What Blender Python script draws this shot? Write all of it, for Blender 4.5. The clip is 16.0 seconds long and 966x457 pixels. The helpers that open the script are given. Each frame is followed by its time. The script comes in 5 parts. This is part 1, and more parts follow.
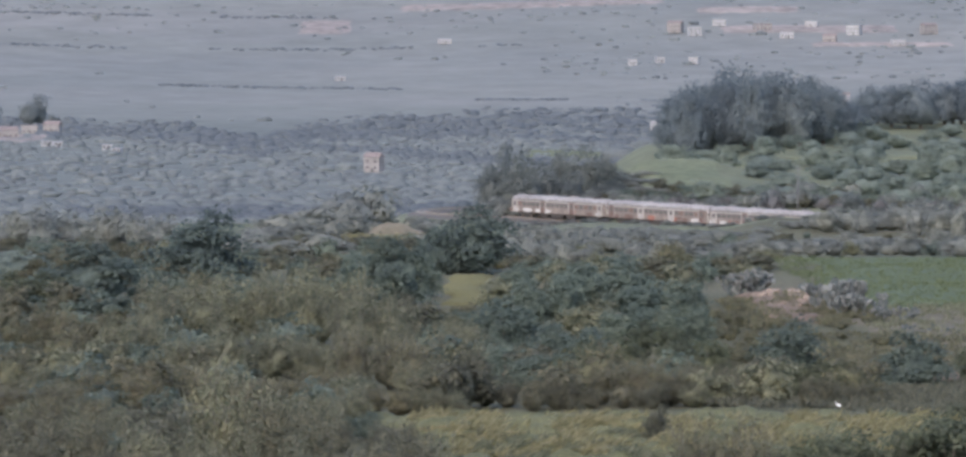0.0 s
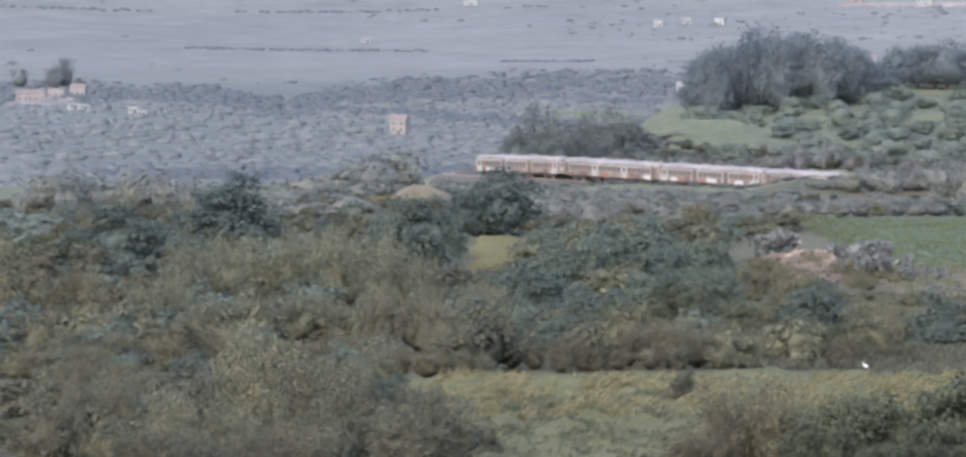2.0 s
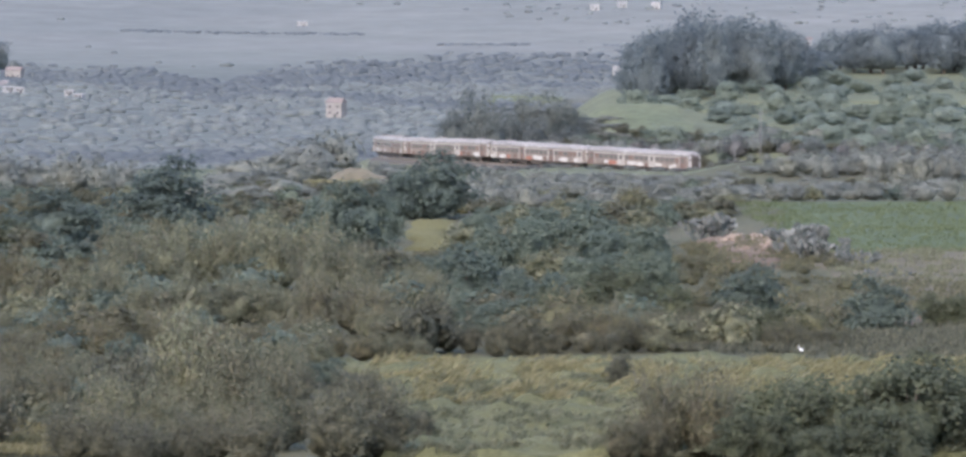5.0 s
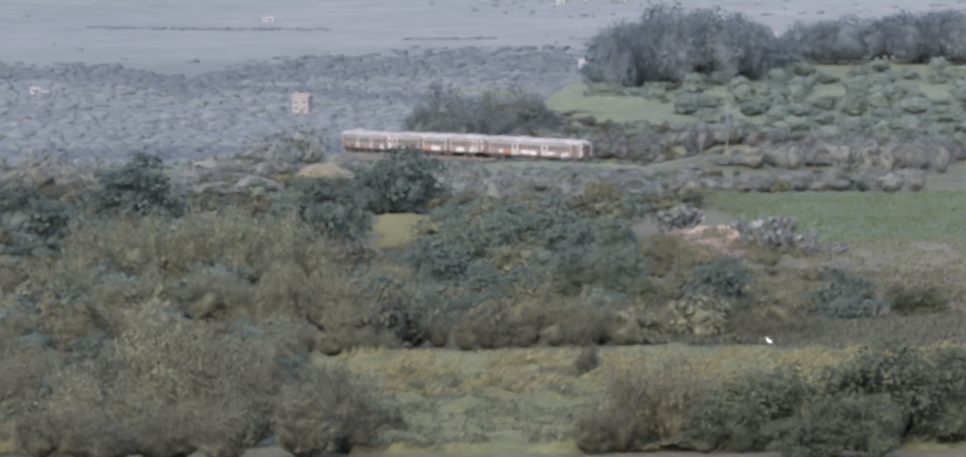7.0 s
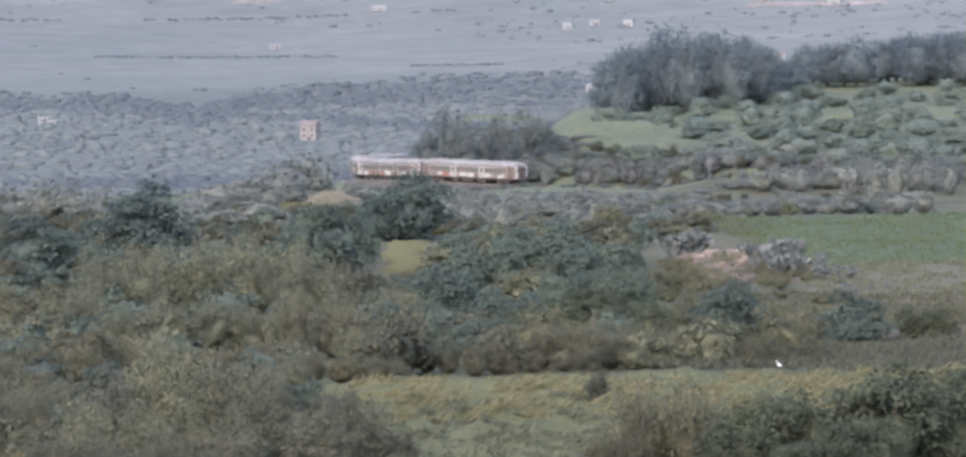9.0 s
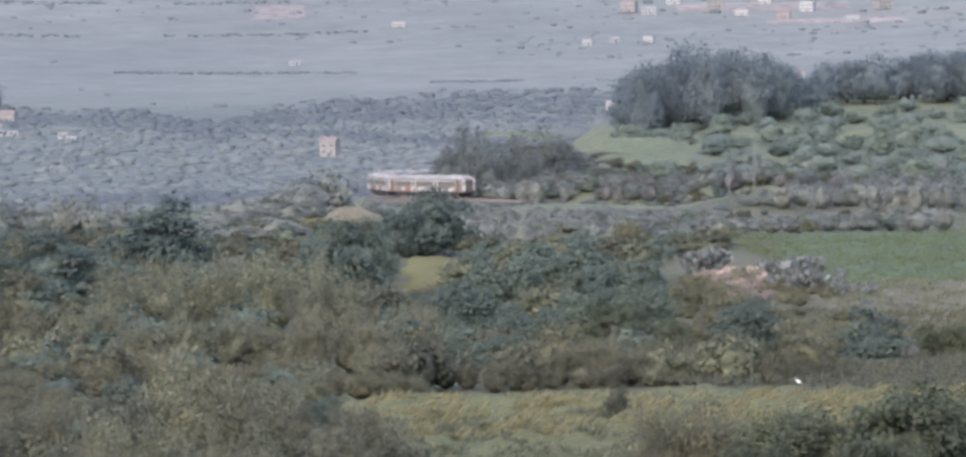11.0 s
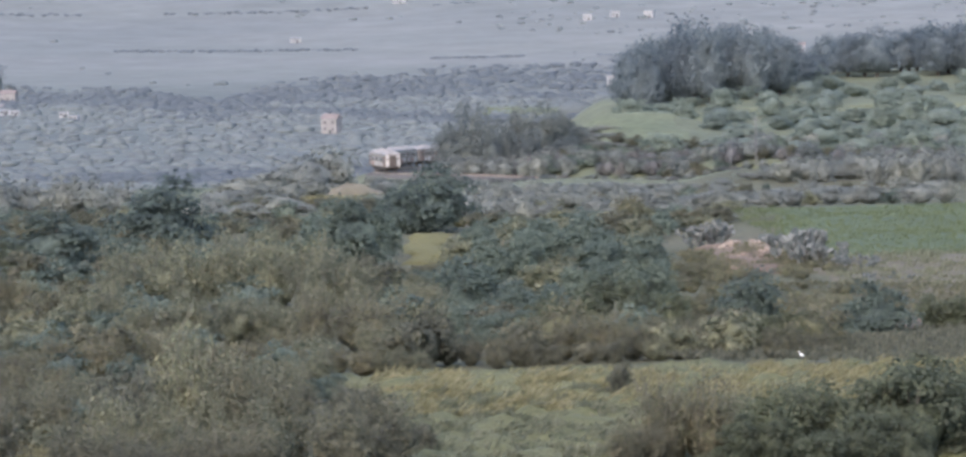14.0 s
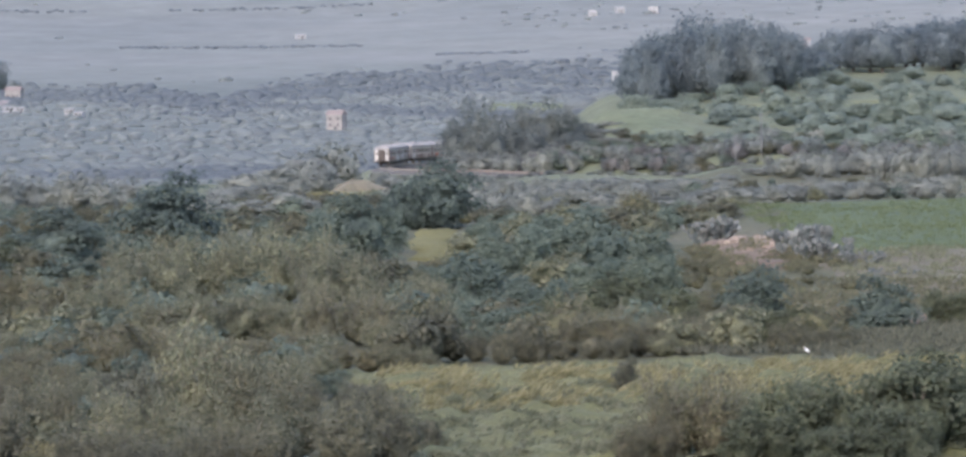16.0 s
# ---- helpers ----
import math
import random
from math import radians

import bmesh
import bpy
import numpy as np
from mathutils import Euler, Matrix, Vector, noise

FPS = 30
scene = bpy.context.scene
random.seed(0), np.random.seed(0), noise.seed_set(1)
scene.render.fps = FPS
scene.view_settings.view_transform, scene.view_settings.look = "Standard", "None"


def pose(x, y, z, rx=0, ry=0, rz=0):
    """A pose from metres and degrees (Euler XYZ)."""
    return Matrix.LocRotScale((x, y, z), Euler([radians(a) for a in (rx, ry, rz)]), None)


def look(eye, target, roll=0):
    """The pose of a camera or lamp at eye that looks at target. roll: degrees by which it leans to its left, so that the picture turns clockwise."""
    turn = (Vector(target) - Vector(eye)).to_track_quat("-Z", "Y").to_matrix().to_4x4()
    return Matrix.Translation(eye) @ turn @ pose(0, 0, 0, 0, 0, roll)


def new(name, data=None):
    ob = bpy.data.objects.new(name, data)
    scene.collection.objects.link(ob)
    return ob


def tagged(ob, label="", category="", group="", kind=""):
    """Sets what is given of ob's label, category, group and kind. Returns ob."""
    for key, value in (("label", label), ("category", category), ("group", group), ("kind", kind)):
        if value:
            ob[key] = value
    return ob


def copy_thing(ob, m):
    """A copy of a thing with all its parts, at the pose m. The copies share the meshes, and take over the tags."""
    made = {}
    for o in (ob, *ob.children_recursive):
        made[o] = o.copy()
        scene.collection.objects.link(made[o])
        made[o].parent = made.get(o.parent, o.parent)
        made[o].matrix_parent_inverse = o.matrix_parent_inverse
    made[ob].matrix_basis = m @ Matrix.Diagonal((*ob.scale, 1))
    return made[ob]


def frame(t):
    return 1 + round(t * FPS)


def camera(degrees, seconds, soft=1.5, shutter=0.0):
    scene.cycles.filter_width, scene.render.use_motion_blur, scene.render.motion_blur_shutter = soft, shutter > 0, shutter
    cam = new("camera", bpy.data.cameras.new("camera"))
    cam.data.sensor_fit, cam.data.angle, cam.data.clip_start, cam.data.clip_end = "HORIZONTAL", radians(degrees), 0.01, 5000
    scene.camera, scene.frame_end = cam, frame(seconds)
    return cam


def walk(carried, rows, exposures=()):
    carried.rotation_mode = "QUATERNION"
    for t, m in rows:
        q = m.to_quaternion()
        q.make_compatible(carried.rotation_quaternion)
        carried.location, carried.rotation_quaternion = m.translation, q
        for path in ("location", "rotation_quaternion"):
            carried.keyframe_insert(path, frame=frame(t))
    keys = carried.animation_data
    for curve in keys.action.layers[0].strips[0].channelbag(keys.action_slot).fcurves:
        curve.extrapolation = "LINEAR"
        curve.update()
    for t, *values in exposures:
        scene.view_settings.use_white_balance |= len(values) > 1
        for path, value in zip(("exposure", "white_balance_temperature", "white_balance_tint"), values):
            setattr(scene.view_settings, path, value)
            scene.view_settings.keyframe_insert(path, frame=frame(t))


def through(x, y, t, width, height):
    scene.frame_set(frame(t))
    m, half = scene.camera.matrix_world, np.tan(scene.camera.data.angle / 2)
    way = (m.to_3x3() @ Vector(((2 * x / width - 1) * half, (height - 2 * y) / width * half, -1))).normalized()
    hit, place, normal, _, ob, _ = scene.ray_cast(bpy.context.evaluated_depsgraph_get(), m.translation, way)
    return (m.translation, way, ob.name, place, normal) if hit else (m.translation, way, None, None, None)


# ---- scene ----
# ---------- camera ----------
# A long zoom lens held by hand on a hilltop: it only pans, tilts and leans.
cam = camera(12.0, 16.0, soft=2.9)
HAND_ROWS = (
    (0, -0.1077, -4.1226, 0.099),
    (0.5, 0.0418, -4.1977, 0.063),
    (1, 0.1463, -4.4119, -0.090),
    (1.5, 0.1767, -4.6620, -0.136),
    (2, 0.2232, -4.5990, -0.105),
    (2.5, 0.1600, -4.5442, -0.063),
    (3, 0.0315, -4.6123, -0.079),
    (3.5, 0.0000, -4.7590, 0.000),
    (4, -0.0002, -4.8125, -0.049),
    (4.5, -0.2986, -4.8074, 0.061),
    (5, -0.5763, -4.8048, 0.041),
    (7.5, -1.0549, -4.8894, -0.468),
    (8, -0.9976, -4.8524, -0.686),
    (8.5, -0.8982, -4.7161, -0.878),
    (9, -0.8781, -4.5570, -0.896),
    (9.5, -0.8488, -4.4143, -0.875),
    (10, -0.7307, -4.3482, -0.848),
    (12.5, -0.5866, -4.3722, -0.814),
    (13, -0.5532, -4.5149, -0.824),
    (13.5, -0.6078, -4.5963, -0.879),
    (14, -0.6069, -4.6497, -1.279),
    (14.5, -0.6289, -4.6530, -1.517),
    (15, -0.6255, -4.7075, -1.462),
    (15.5, -0.6168, -4.7690, -1.408),
    (16, -0.5382, -4.6988, -1.354),
)
walk(cam, [(t, pose(0, 0, 0, 90 + tilt, 0, pan) @ pose(0, 0, 0, 0, 0, lean)) for t, pan, tilt, lean in HAND_ROWS],
     exposures=((0, 1.31, 6750, 17), (0.6, 1.36, 6750, 17), (1.6, 1.64, 6750, 17), (16, 1.64, 6750, 17)))

# ---------- light: bright overcast ----------
world = bpy.data.worlds.new("overcast_sky")
scene.world = world
world.use_nodes = True
wn = world.node_tree.nodes
sky = wn.new("ShaderNodeTexSky")
sky.sky_type = "NISHITA"
sky.sun_disc = False
sky.sun_elevation = radians(41)
sky.sun_rotation = radians(-157)
sky.air_density, sky.dust_density, sky.ozone_density = 1.0, 1.5, 1.5
wn["Background"].inputs["Strength"].default_value = 0.13
world.node_tree.links.new(sky.outputs["Color"], wn["Background"].inputs["Color"])
sun = new("sun", bpy.data.lights.new("sun", "SUN"))
sun.data.energy, sun.data.angle, sun.data.color = 0.9, radians(50), (1.0, 0.97, 0.93)
sun.matrix_basis = look((-170, -400, 380), (0, 0, 0))


# ---------- materials ----------
def material(name, rough=0.8, metal=0.0):
    m = bpy.data.materials.new(name)
    m.use_nodes = True
    b = m.node_tree.nodes["Principled BSDF"]
    b.inputs["Roughness"].default_value, b.inputs["Metallic"].default_value = rough, metal
    b.inputs["Specular IOR Level"].default_value = 0.25
    return m, m.node_tree, b


def ramp(nt, source, stops):
    r = nt.nodes.new("ShaderNodeValToRGB")
    while len(r.color_ramp.elements) < len(stops):
        r.color_ramp.elements.new(0.5)
    for e, (p, c) in zip(r.color_ramp.elements, stops):
        e.position, e.color = p, (*c, 1)
    nt.links.new(source, r.inputs["Fac"])
    return r.outputs["Color"]


def noise_tex(nt, scale, detail=4.0, rough=0.6, coords="Object", stretch=None):
    tc = nt.nodes.new("ShaderNodeTexCoord")
    n = nt.nodes.new("ShaderNodeTexNoise")
    n.inputs["Scale"].default_value, n.inputs["Detail"].default_value, n.inputs["Roughness"].default_value = scale, detail, rough
    src = tc.outputs[coords]
    if stretch:
        mp = nt.nodes.new("ShaderNodeMapping")
        mp.inputs["Scale"].default_value = stretch
        nt.links.new(src, mp.inputs["Vector"])
        src = mp.outputs["Vector"]
    nt.links.new(src, n.inputs["Vector"])
    return n.outputs["Fac"]


def mixed(nt, a, b, fac, mode="MIX"):
    x = nt.nodes.new("ShaderNodeMix")
    x.data_type, x.blend_type = "RGBA", mode
    for sock, v in ((x.inputs[6], a), (x.inputs[7], b), (x.inputs[0], fac)):
        if isinstance(v, (int, float)):
            sock.default_value = v
        elif isinstance(v, tuple):
            sock.default_value = (*v, 1)
        else:
            nt.links.new(v, sock)
    return x.outputs[2]


def bump(nt, b, height, strength, distance):
    n = nt.nodes.new("ShaderNodeBump")
    n.inputs["Strength"].default_value, n.inputs["Distance"].default_value = strength, distance
    nt.links.new(height, n.inputs["Height"])
    nt.links.new(n.outputs["Normal"], b.inputs["Normal"])


def surface(name, dark, light, scale, rough=0.85, fine=None, relief=0.0, metal=0.0, stretch=None, third=None):
    """Two tones in patches, with fine grain and relief."""
    m, nt, b = material(name, rough, metal)
    big = noise_tex(nt, scale, 5, 0.6, stretch=stretch)
    stops = [(0.32, dark), (0.68, light)]
    if third:
        stops = [(0.3, dark), (0.5, light), (0.72, third)]
    col = ramp(nt, big, stops)
    if fine:
        g = noise_tex(nt, fine, 3, 0.7, stretch=stretch)
        col = mixed(nt, col, ramp(nt, g, [(0.3, (0.62, 0.62, 0.62)), (0.7, (1.25, 1.25, 1.25))]), 1.0, "MULTIPLY")
        if relief:
            bump(nt, b, g, 0.6, relief)
    nt.links.new(col, b.inputs["Base Color"])
    return m


def leaves(name, tones, through=0.44, clumpy=0.14):
    """Foliage: every leaf its own tone, every plant its own cast, a little light through."""
    m, nt, b = material(name, 0.75)
    geo = nt.nodes.new("ShaderNodeNewGeometry")
    info = nt.nodes.new("ShaderNodeObjectInfo")
    n = len(tones)
    col = ramp(nt, geo.outputs["Random Per Island"], [(i / max(1, n - 1), c) for i, c in enumerate(tones)])
    col = mixed(nt, col, ramp(nt, info.outputs["Random"], [(0.0, (0.84, 0.86, 0.9)), (0.5, (1, 1, 1)), (1.0, (1.1, 1.08, 1.03))]), 1.0, "MULTIPLY")
    clump = noise_tex(nt, 5.0, 2, 0.5)
    col = mixed(nt, col, ramp(nt, clump, [(0.36, (1 - clumpy, 1 - clumpy * 0.9, 1 - clumpy * 0.75)), (0.64, (1 + clumpy, 1 + clumpy * 0.9, 1 + clumpy * 0.7))]), 1.0, "MULTIPLY")
    fine = noise_tex(nt, 26.0, 3, 0.7)
    col = mixed(nt, col, ramp(nt, fine, [(0.34, (0.74, 0.76, 0.78)), (0.66, (1.24, 1.22, 1.18))]), 1.0, "MULTIPLY")
    bump(nt, b, fine, 0.7, 0.12)
    nt.links.new(col, b.inputs["Base Color"])
    tr = nt.nodes.new("ShaderNodeBsdfTranslucent")
    nt.links.new(col, tr.inputs["Color"])
    mx = nt.nodes.new("ShaderNodeMixShader")
    mx.inputs["Fac"].default_value = through
    nt.links.new(b.outputs["BSDF"], mx.inputs[1])
    nt.links.new(tr.outputs["BSDF"], mx.inputs[2])
    nt.links.new(mx.outputs["Shader"], nt.nodes["Material Output"].inputs["Surface"])
    return m


M_HILL = surface("hillside_scrub_ground", (0.072, 0.074, 0.043), (0.106, 0.104, 0.060), 0.03, fine=0.9, relief=0.2, third=(0.123, 0.108, 0.072))
M_ORCHARD = surface("orchard_grass", (0.114, 0.126, 0.079), (0.159, 0.170, 0.102), 0.05, fine=0.6, relief=0.15)
M_GREEN = surface("young_crop_green", (0.071, 0.095, 0.052), (0.102, 0.130, 0.066), 0.07, fine=1.2, relief=0.1, stretch=(0.6, 1.5, 1))
M_SLOPE = surface("slope_pasture", (0.121, 0.140, 0.081), (0.168, 0.180, 0.104), 0.06, fine=0.5, relief=0.2)
M_CLEARING = surface("clearing_grass", (0.127, 0.114, 0.040), (0.166, 0.148, 0.053), 0.15, fine=2.0, relief=0.1)
M_MEADOW = surface("meadow_floor", (0.091, 0.098, 0.048), (0.140, 0.140, 0.069), 0.25, fine=3.0, relief=0.1)
M_EARTH = surface("bare_brown_earth", (0.136, 0.097, 0.071), (0.215, 0.159, 0.116), 0.4, fine=4.0, relief=0.08)
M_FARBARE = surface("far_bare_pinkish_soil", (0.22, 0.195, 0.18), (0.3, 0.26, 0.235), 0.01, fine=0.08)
M_TAN = surface("dry_tan_grass", (0.113, 0.099, 0.066), (0.162, 0.143, 0.100), 0.3, fine=3.0, relief=0.1)
M_MOUND = surface("dry_tan_earth", (0.15, 0.132, 0.09), (0.215, 0.19, 0.14), 0.3, fine=3.0, relief=0.1)
M_ROCK = surface("pale_pink_limestone", (0.217, 0.164, 0.126), (0.400, 0.329, 0.269), 1.2, fine=8.0, relief=0.05)
M_BALLAST = surface("track_ballast", (0.088, 0.079, 0.070), (0.150, 0.136, 0.123), 0.8, fine=9.0, relief=0.05)
M_STEEL = surface("rail_steel", (0.22, 0.15, 0.11), (0.36, 0.3, 0.26), 2.0, rough=0.5, metal=0.6)
M_SLEEPER = surface("concrete_sleeper", (0.140, 0.135, 0.125), (0.210, 0.200, 0.185), 2.0)
M_BARK = surface("grey_brown_bark", (0.1, 0.08, 0.065), (0.22, 0.19, 0.16), 6.0, fine=30.0, relief=0.02)
M_TWIG = leaves("bare_twigs", [(0.122, 0.114, 0.090), (0.186, 0.177, 0.142), (0.158, 0.158, 0.120)], 0.0)
M_OAK = leaves("dark_evergreen_leaves", [(0.126, 0.158, 0.135), (0.152, 0.189, 0.154), (0.188, 0.227, 0.181)], clumpy=0.28)
M_DOME = leaves("deep_green_dome_leaves", [(0.094, 0.120, 0.111), (0.113, 0.144, 0.126), (0.140, 0.173, 0.148)], clumpy=0.28)
M_PALE = leaves("pale_olive_leaves", [(0.153, 0.160, 0.108), (0.200, 0.208, 0.139), (0.239, 0.238, 0.171)], clumpy=0.28)
M_BROWN = leaves("brownish_dry_leaves", [(0.137, 0.127, 0.087), (0.179, 0.169, 0.111), (0.155, 0.159, 0.096)], clumpy=0.28)
M_DUSK = leaves("dull_brown_green_leaves", [(0.114, 0.117, 0.084), (0.150, 0.149, 0.108), (0.176, 0.171, 0.126)], clumpy=0.28)
M_LEAF = leaves("dark_green_shrub_leaves", [(0.087, 0.102, 0.071), (0.113, 0.130, 0.083), (0.150, 0.157, 0.109)], clumpy=0.25)
M_FIELD = leaves("young_crop_blades", [(0.120, 0.147, 0.083), (0.156, 0.183, 0.099)])
M_LIME = leaves("yellow_green_leaves", [(0.111, 0.106, 0.068), (0.145, 0.139, 0.089), (0.134, 0.128, 0.089)])
# grey-green scrub, its tones lightened further to stand in for haze
M_GREY = leaves("hazed_grey_green_leaves", [(0.208, 0.219, 0.209), (0.242, 0.257, 0.235), (0.275, 0.290, 0.261)])
M_TRACK = leaves("grey_brown_sapling_leaves", [(0.145, 0.146, 0.145), (0.175, 0.173, 0.169), (0.199, 0.194, 0.189)])
M_BEND = leaves("grey_bend_tree_leaves", [(0.134, 0.152, 0.148), (0.158, 0.177, 0.170), (0.181, 0.201, 0.189)])
# silvery by nature, with extra haze lightening put into the tones
M_OLIVE = leaves("hazed_silvery_olive_leaves", [(0.179, 0.217, 0.186), (0.206, 0.246, 0.209), (0.233, 0.275, 0.235)])
# grove leaves carry the air's blue haze in their own tones
M_GROVE = leaves("haze_blue_grove_leaves", [(0.141, 0.172, 0.189), (0.157, 0.189, 0.204), (0.178, 0.212, 0.225)])
M_PEAR = leaves("blue_grey_cactus_pads", [(0.085, 0.102, 0.102), (0.136, 0.149, 0.149), (0.23, 0.238, 0.23)], 0.0)
M_STRAW = leaves("yellowing_grass_blades", [(0.203, 0.189, 0.098), (0.277, 0.252, 0.140), (0.332, 0.301, 0.190)])
M_WEED = leaves("blue_green_weed_leaves", [(0.141, 0.152, 0.097), (0.190, 0.195, 0.126), (0.238, 0.234, 0.160)])
# valley trees: distance haze is mixed into the leaf tones, paler and bluer
M_FARTREE = leaves("haze_tinted_olive_grove", [(0.186, 0.209, 0.217), (0.219, 0.246, 0.248), (0.252, 0.280, 0.276)], 0.4, 0.1)
M_FARWOOD = leaves("haze_tinted_dark_wood", [(0.161, 0.183, 0.197), (0.185, 0.209, 0.222), (0.207, 0.232, 0.240)], 0.4, 0.1)
M_WOOD = surface("weathered_pole_wood", (0.144, 0.144, 0.144), (0.216, 0.216, 0.210), 3.0, fine=20.0)
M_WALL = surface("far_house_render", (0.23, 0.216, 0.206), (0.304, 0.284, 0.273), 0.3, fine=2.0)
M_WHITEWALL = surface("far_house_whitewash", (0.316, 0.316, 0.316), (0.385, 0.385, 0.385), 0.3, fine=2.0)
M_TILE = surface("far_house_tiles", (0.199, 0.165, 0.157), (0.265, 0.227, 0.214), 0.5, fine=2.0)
M_DARK = surface("dark_opening", (0.05, 0.05, 0.055), (0.09, 0.09, 0.095), 2.0)
M_FEATHER = surface("white_feathers", (0.75, 0.75, 0.73), (0.85, 0.85, 0.84), 8.0)
M_BEAK = surface("yellow_beak", (0.55, 0.35, 0.1), (0.65, 0.42, 0.14), 8.0)


def far_tones(nt, tones, patch_scale, grain_scale, depth):
    tc = nt.nodes.new("ShaderNodeTexCoord")
    mp = nt.nodes.new("ShaderNodeMapping")
    mp.inputs["Rotation"].default_value = (0, 0, 0.35)
    mp.inputs["Scale"].default_value = (patch_scale * 0.6, patch_scale * 1.5, 0)
    nt.links.new(tc.outputs["Object"], mp.inputs["Vector"])
    vor = nt.nodes.new("ShaderNodeTexVoronoi")
    vor.inputs["Scale"].default_value = 1.0
    nt.links.new(mp.outputs["Vector"], vor.inputs["Vector"])
    field = nt.nodes.new("ShaderNodeSeparateColor")
    nt.links.new(vor.outputs["Color"], field.inputs["Color"])
    col = ramp(nt, field.outputs["Red"], [(i / (len(tones) - 1), c) for i, c in enumerate(tones)])
    broad = noise_tex(nt, patch_scale * 0.8, 4, 0.6)
    col = mixed(nt, col, ramp(nt, broad, [(0.35, tones[0]), (0.65, tones[-1])]), 0.65)
    grain = noise_tex(nt, grain_scale, 6, 0.75)
    return mixed(nt, col, ramp(nt, grain, [(0.32, (1 - depth,) * 3), (0.68, (1 + depth,) * 3)]), 1.0, "MULTIPLY")


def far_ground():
    """The valley beyond, haze mixed into its tones: grey-green scrub and groves, then wide pale fields, with an uneven
    border.
    """
    m, nt, b = material("haze_tinted_valley", 0.95)
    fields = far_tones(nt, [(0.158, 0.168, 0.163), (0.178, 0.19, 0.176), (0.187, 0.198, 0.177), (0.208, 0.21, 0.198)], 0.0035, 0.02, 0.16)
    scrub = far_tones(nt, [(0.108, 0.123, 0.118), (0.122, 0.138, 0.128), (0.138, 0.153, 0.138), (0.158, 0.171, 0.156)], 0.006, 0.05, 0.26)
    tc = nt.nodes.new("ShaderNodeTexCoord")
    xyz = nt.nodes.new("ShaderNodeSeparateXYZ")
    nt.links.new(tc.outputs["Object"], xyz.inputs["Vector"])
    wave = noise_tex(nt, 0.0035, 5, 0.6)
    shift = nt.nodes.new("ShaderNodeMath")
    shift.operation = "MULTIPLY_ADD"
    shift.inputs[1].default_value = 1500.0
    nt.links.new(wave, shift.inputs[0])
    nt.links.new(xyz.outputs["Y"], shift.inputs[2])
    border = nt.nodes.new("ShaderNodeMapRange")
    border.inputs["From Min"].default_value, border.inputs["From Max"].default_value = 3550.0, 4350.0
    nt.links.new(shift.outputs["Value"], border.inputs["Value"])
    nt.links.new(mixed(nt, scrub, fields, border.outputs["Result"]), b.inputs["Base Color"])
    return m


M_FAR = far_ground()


# ---------- helpers for meshes ----------
def mesh_of(name, verts, faces, mat, smooth=False):
    me = bpy.data.meshes.new(name)
    me.from_pydata(verts, [], faces)
    me.materials.append(mat)
    if smooth:
        me.shade_smooth()
    return me


def part(name, data, mat, parent, label=""):
    """Links a bmesh or a mesh as ONE object under a thing or a part."""
    if isinstance(data, bmesh.types.BMesh):
        me = bpy.data.meshes.new(name)
        data.to_mesh(me)
        data.free()
        me.materials.append(mat)
    else:
        me = data
    ob = new(name, me)
    ob.parent = parent
    return tagged(ob, label)


def box(sx, sy, sz, x=0, y=0, z=0, bevel=0.0):
    """A box of full sizes, its bottom's centre at x, y, z."""
    bm = bmesh.new()
    bmesh.ops.create_cube(bm, size=1.0, matrix=Matrix.Translation((x, y, z + sz / 2)) @ Matrix.Diagonal((sx, sy, sz, 1)))
    if bevel:
        bmesh.ops.bevel(bm, geom=bm.edges[:], offset=bevel, segments=2, affect="EDGES", profile=0.6)
    return bm


def tube(points, radii, sides, verts, faces):
    """Adds a tapered tube along points to verts and faces."""
    base = len(verts)
    for i, (p, r) in enumerate(zip(points, radii)):
        p = Vector(p)
        d = (Vector(points[min(i + 1, len(points) - 1)]) - Vector(points[max(i - 1, 0)])).normalized()
        a = d.orthogonal().normalized()
        b = d.cross(a)
        for k in range(sides):
            w = 2 * math.pi * k / sides
            verts.append(tuple(p + a * (r * math.cos(w)) + b * (r * math.sin(w))))
    for i in range(len(points) - 1):
        for k in range(sides):
            k2 = (k + 1) % sides
            faces.append((base + i * sides + k, base + i * sides + k2, base + (i + 1) * sides + k2, base + (i + 1) * sides + k))
    faces.append(tuple(base + (len(points) - 1) * sides + k for k in range(sides)))


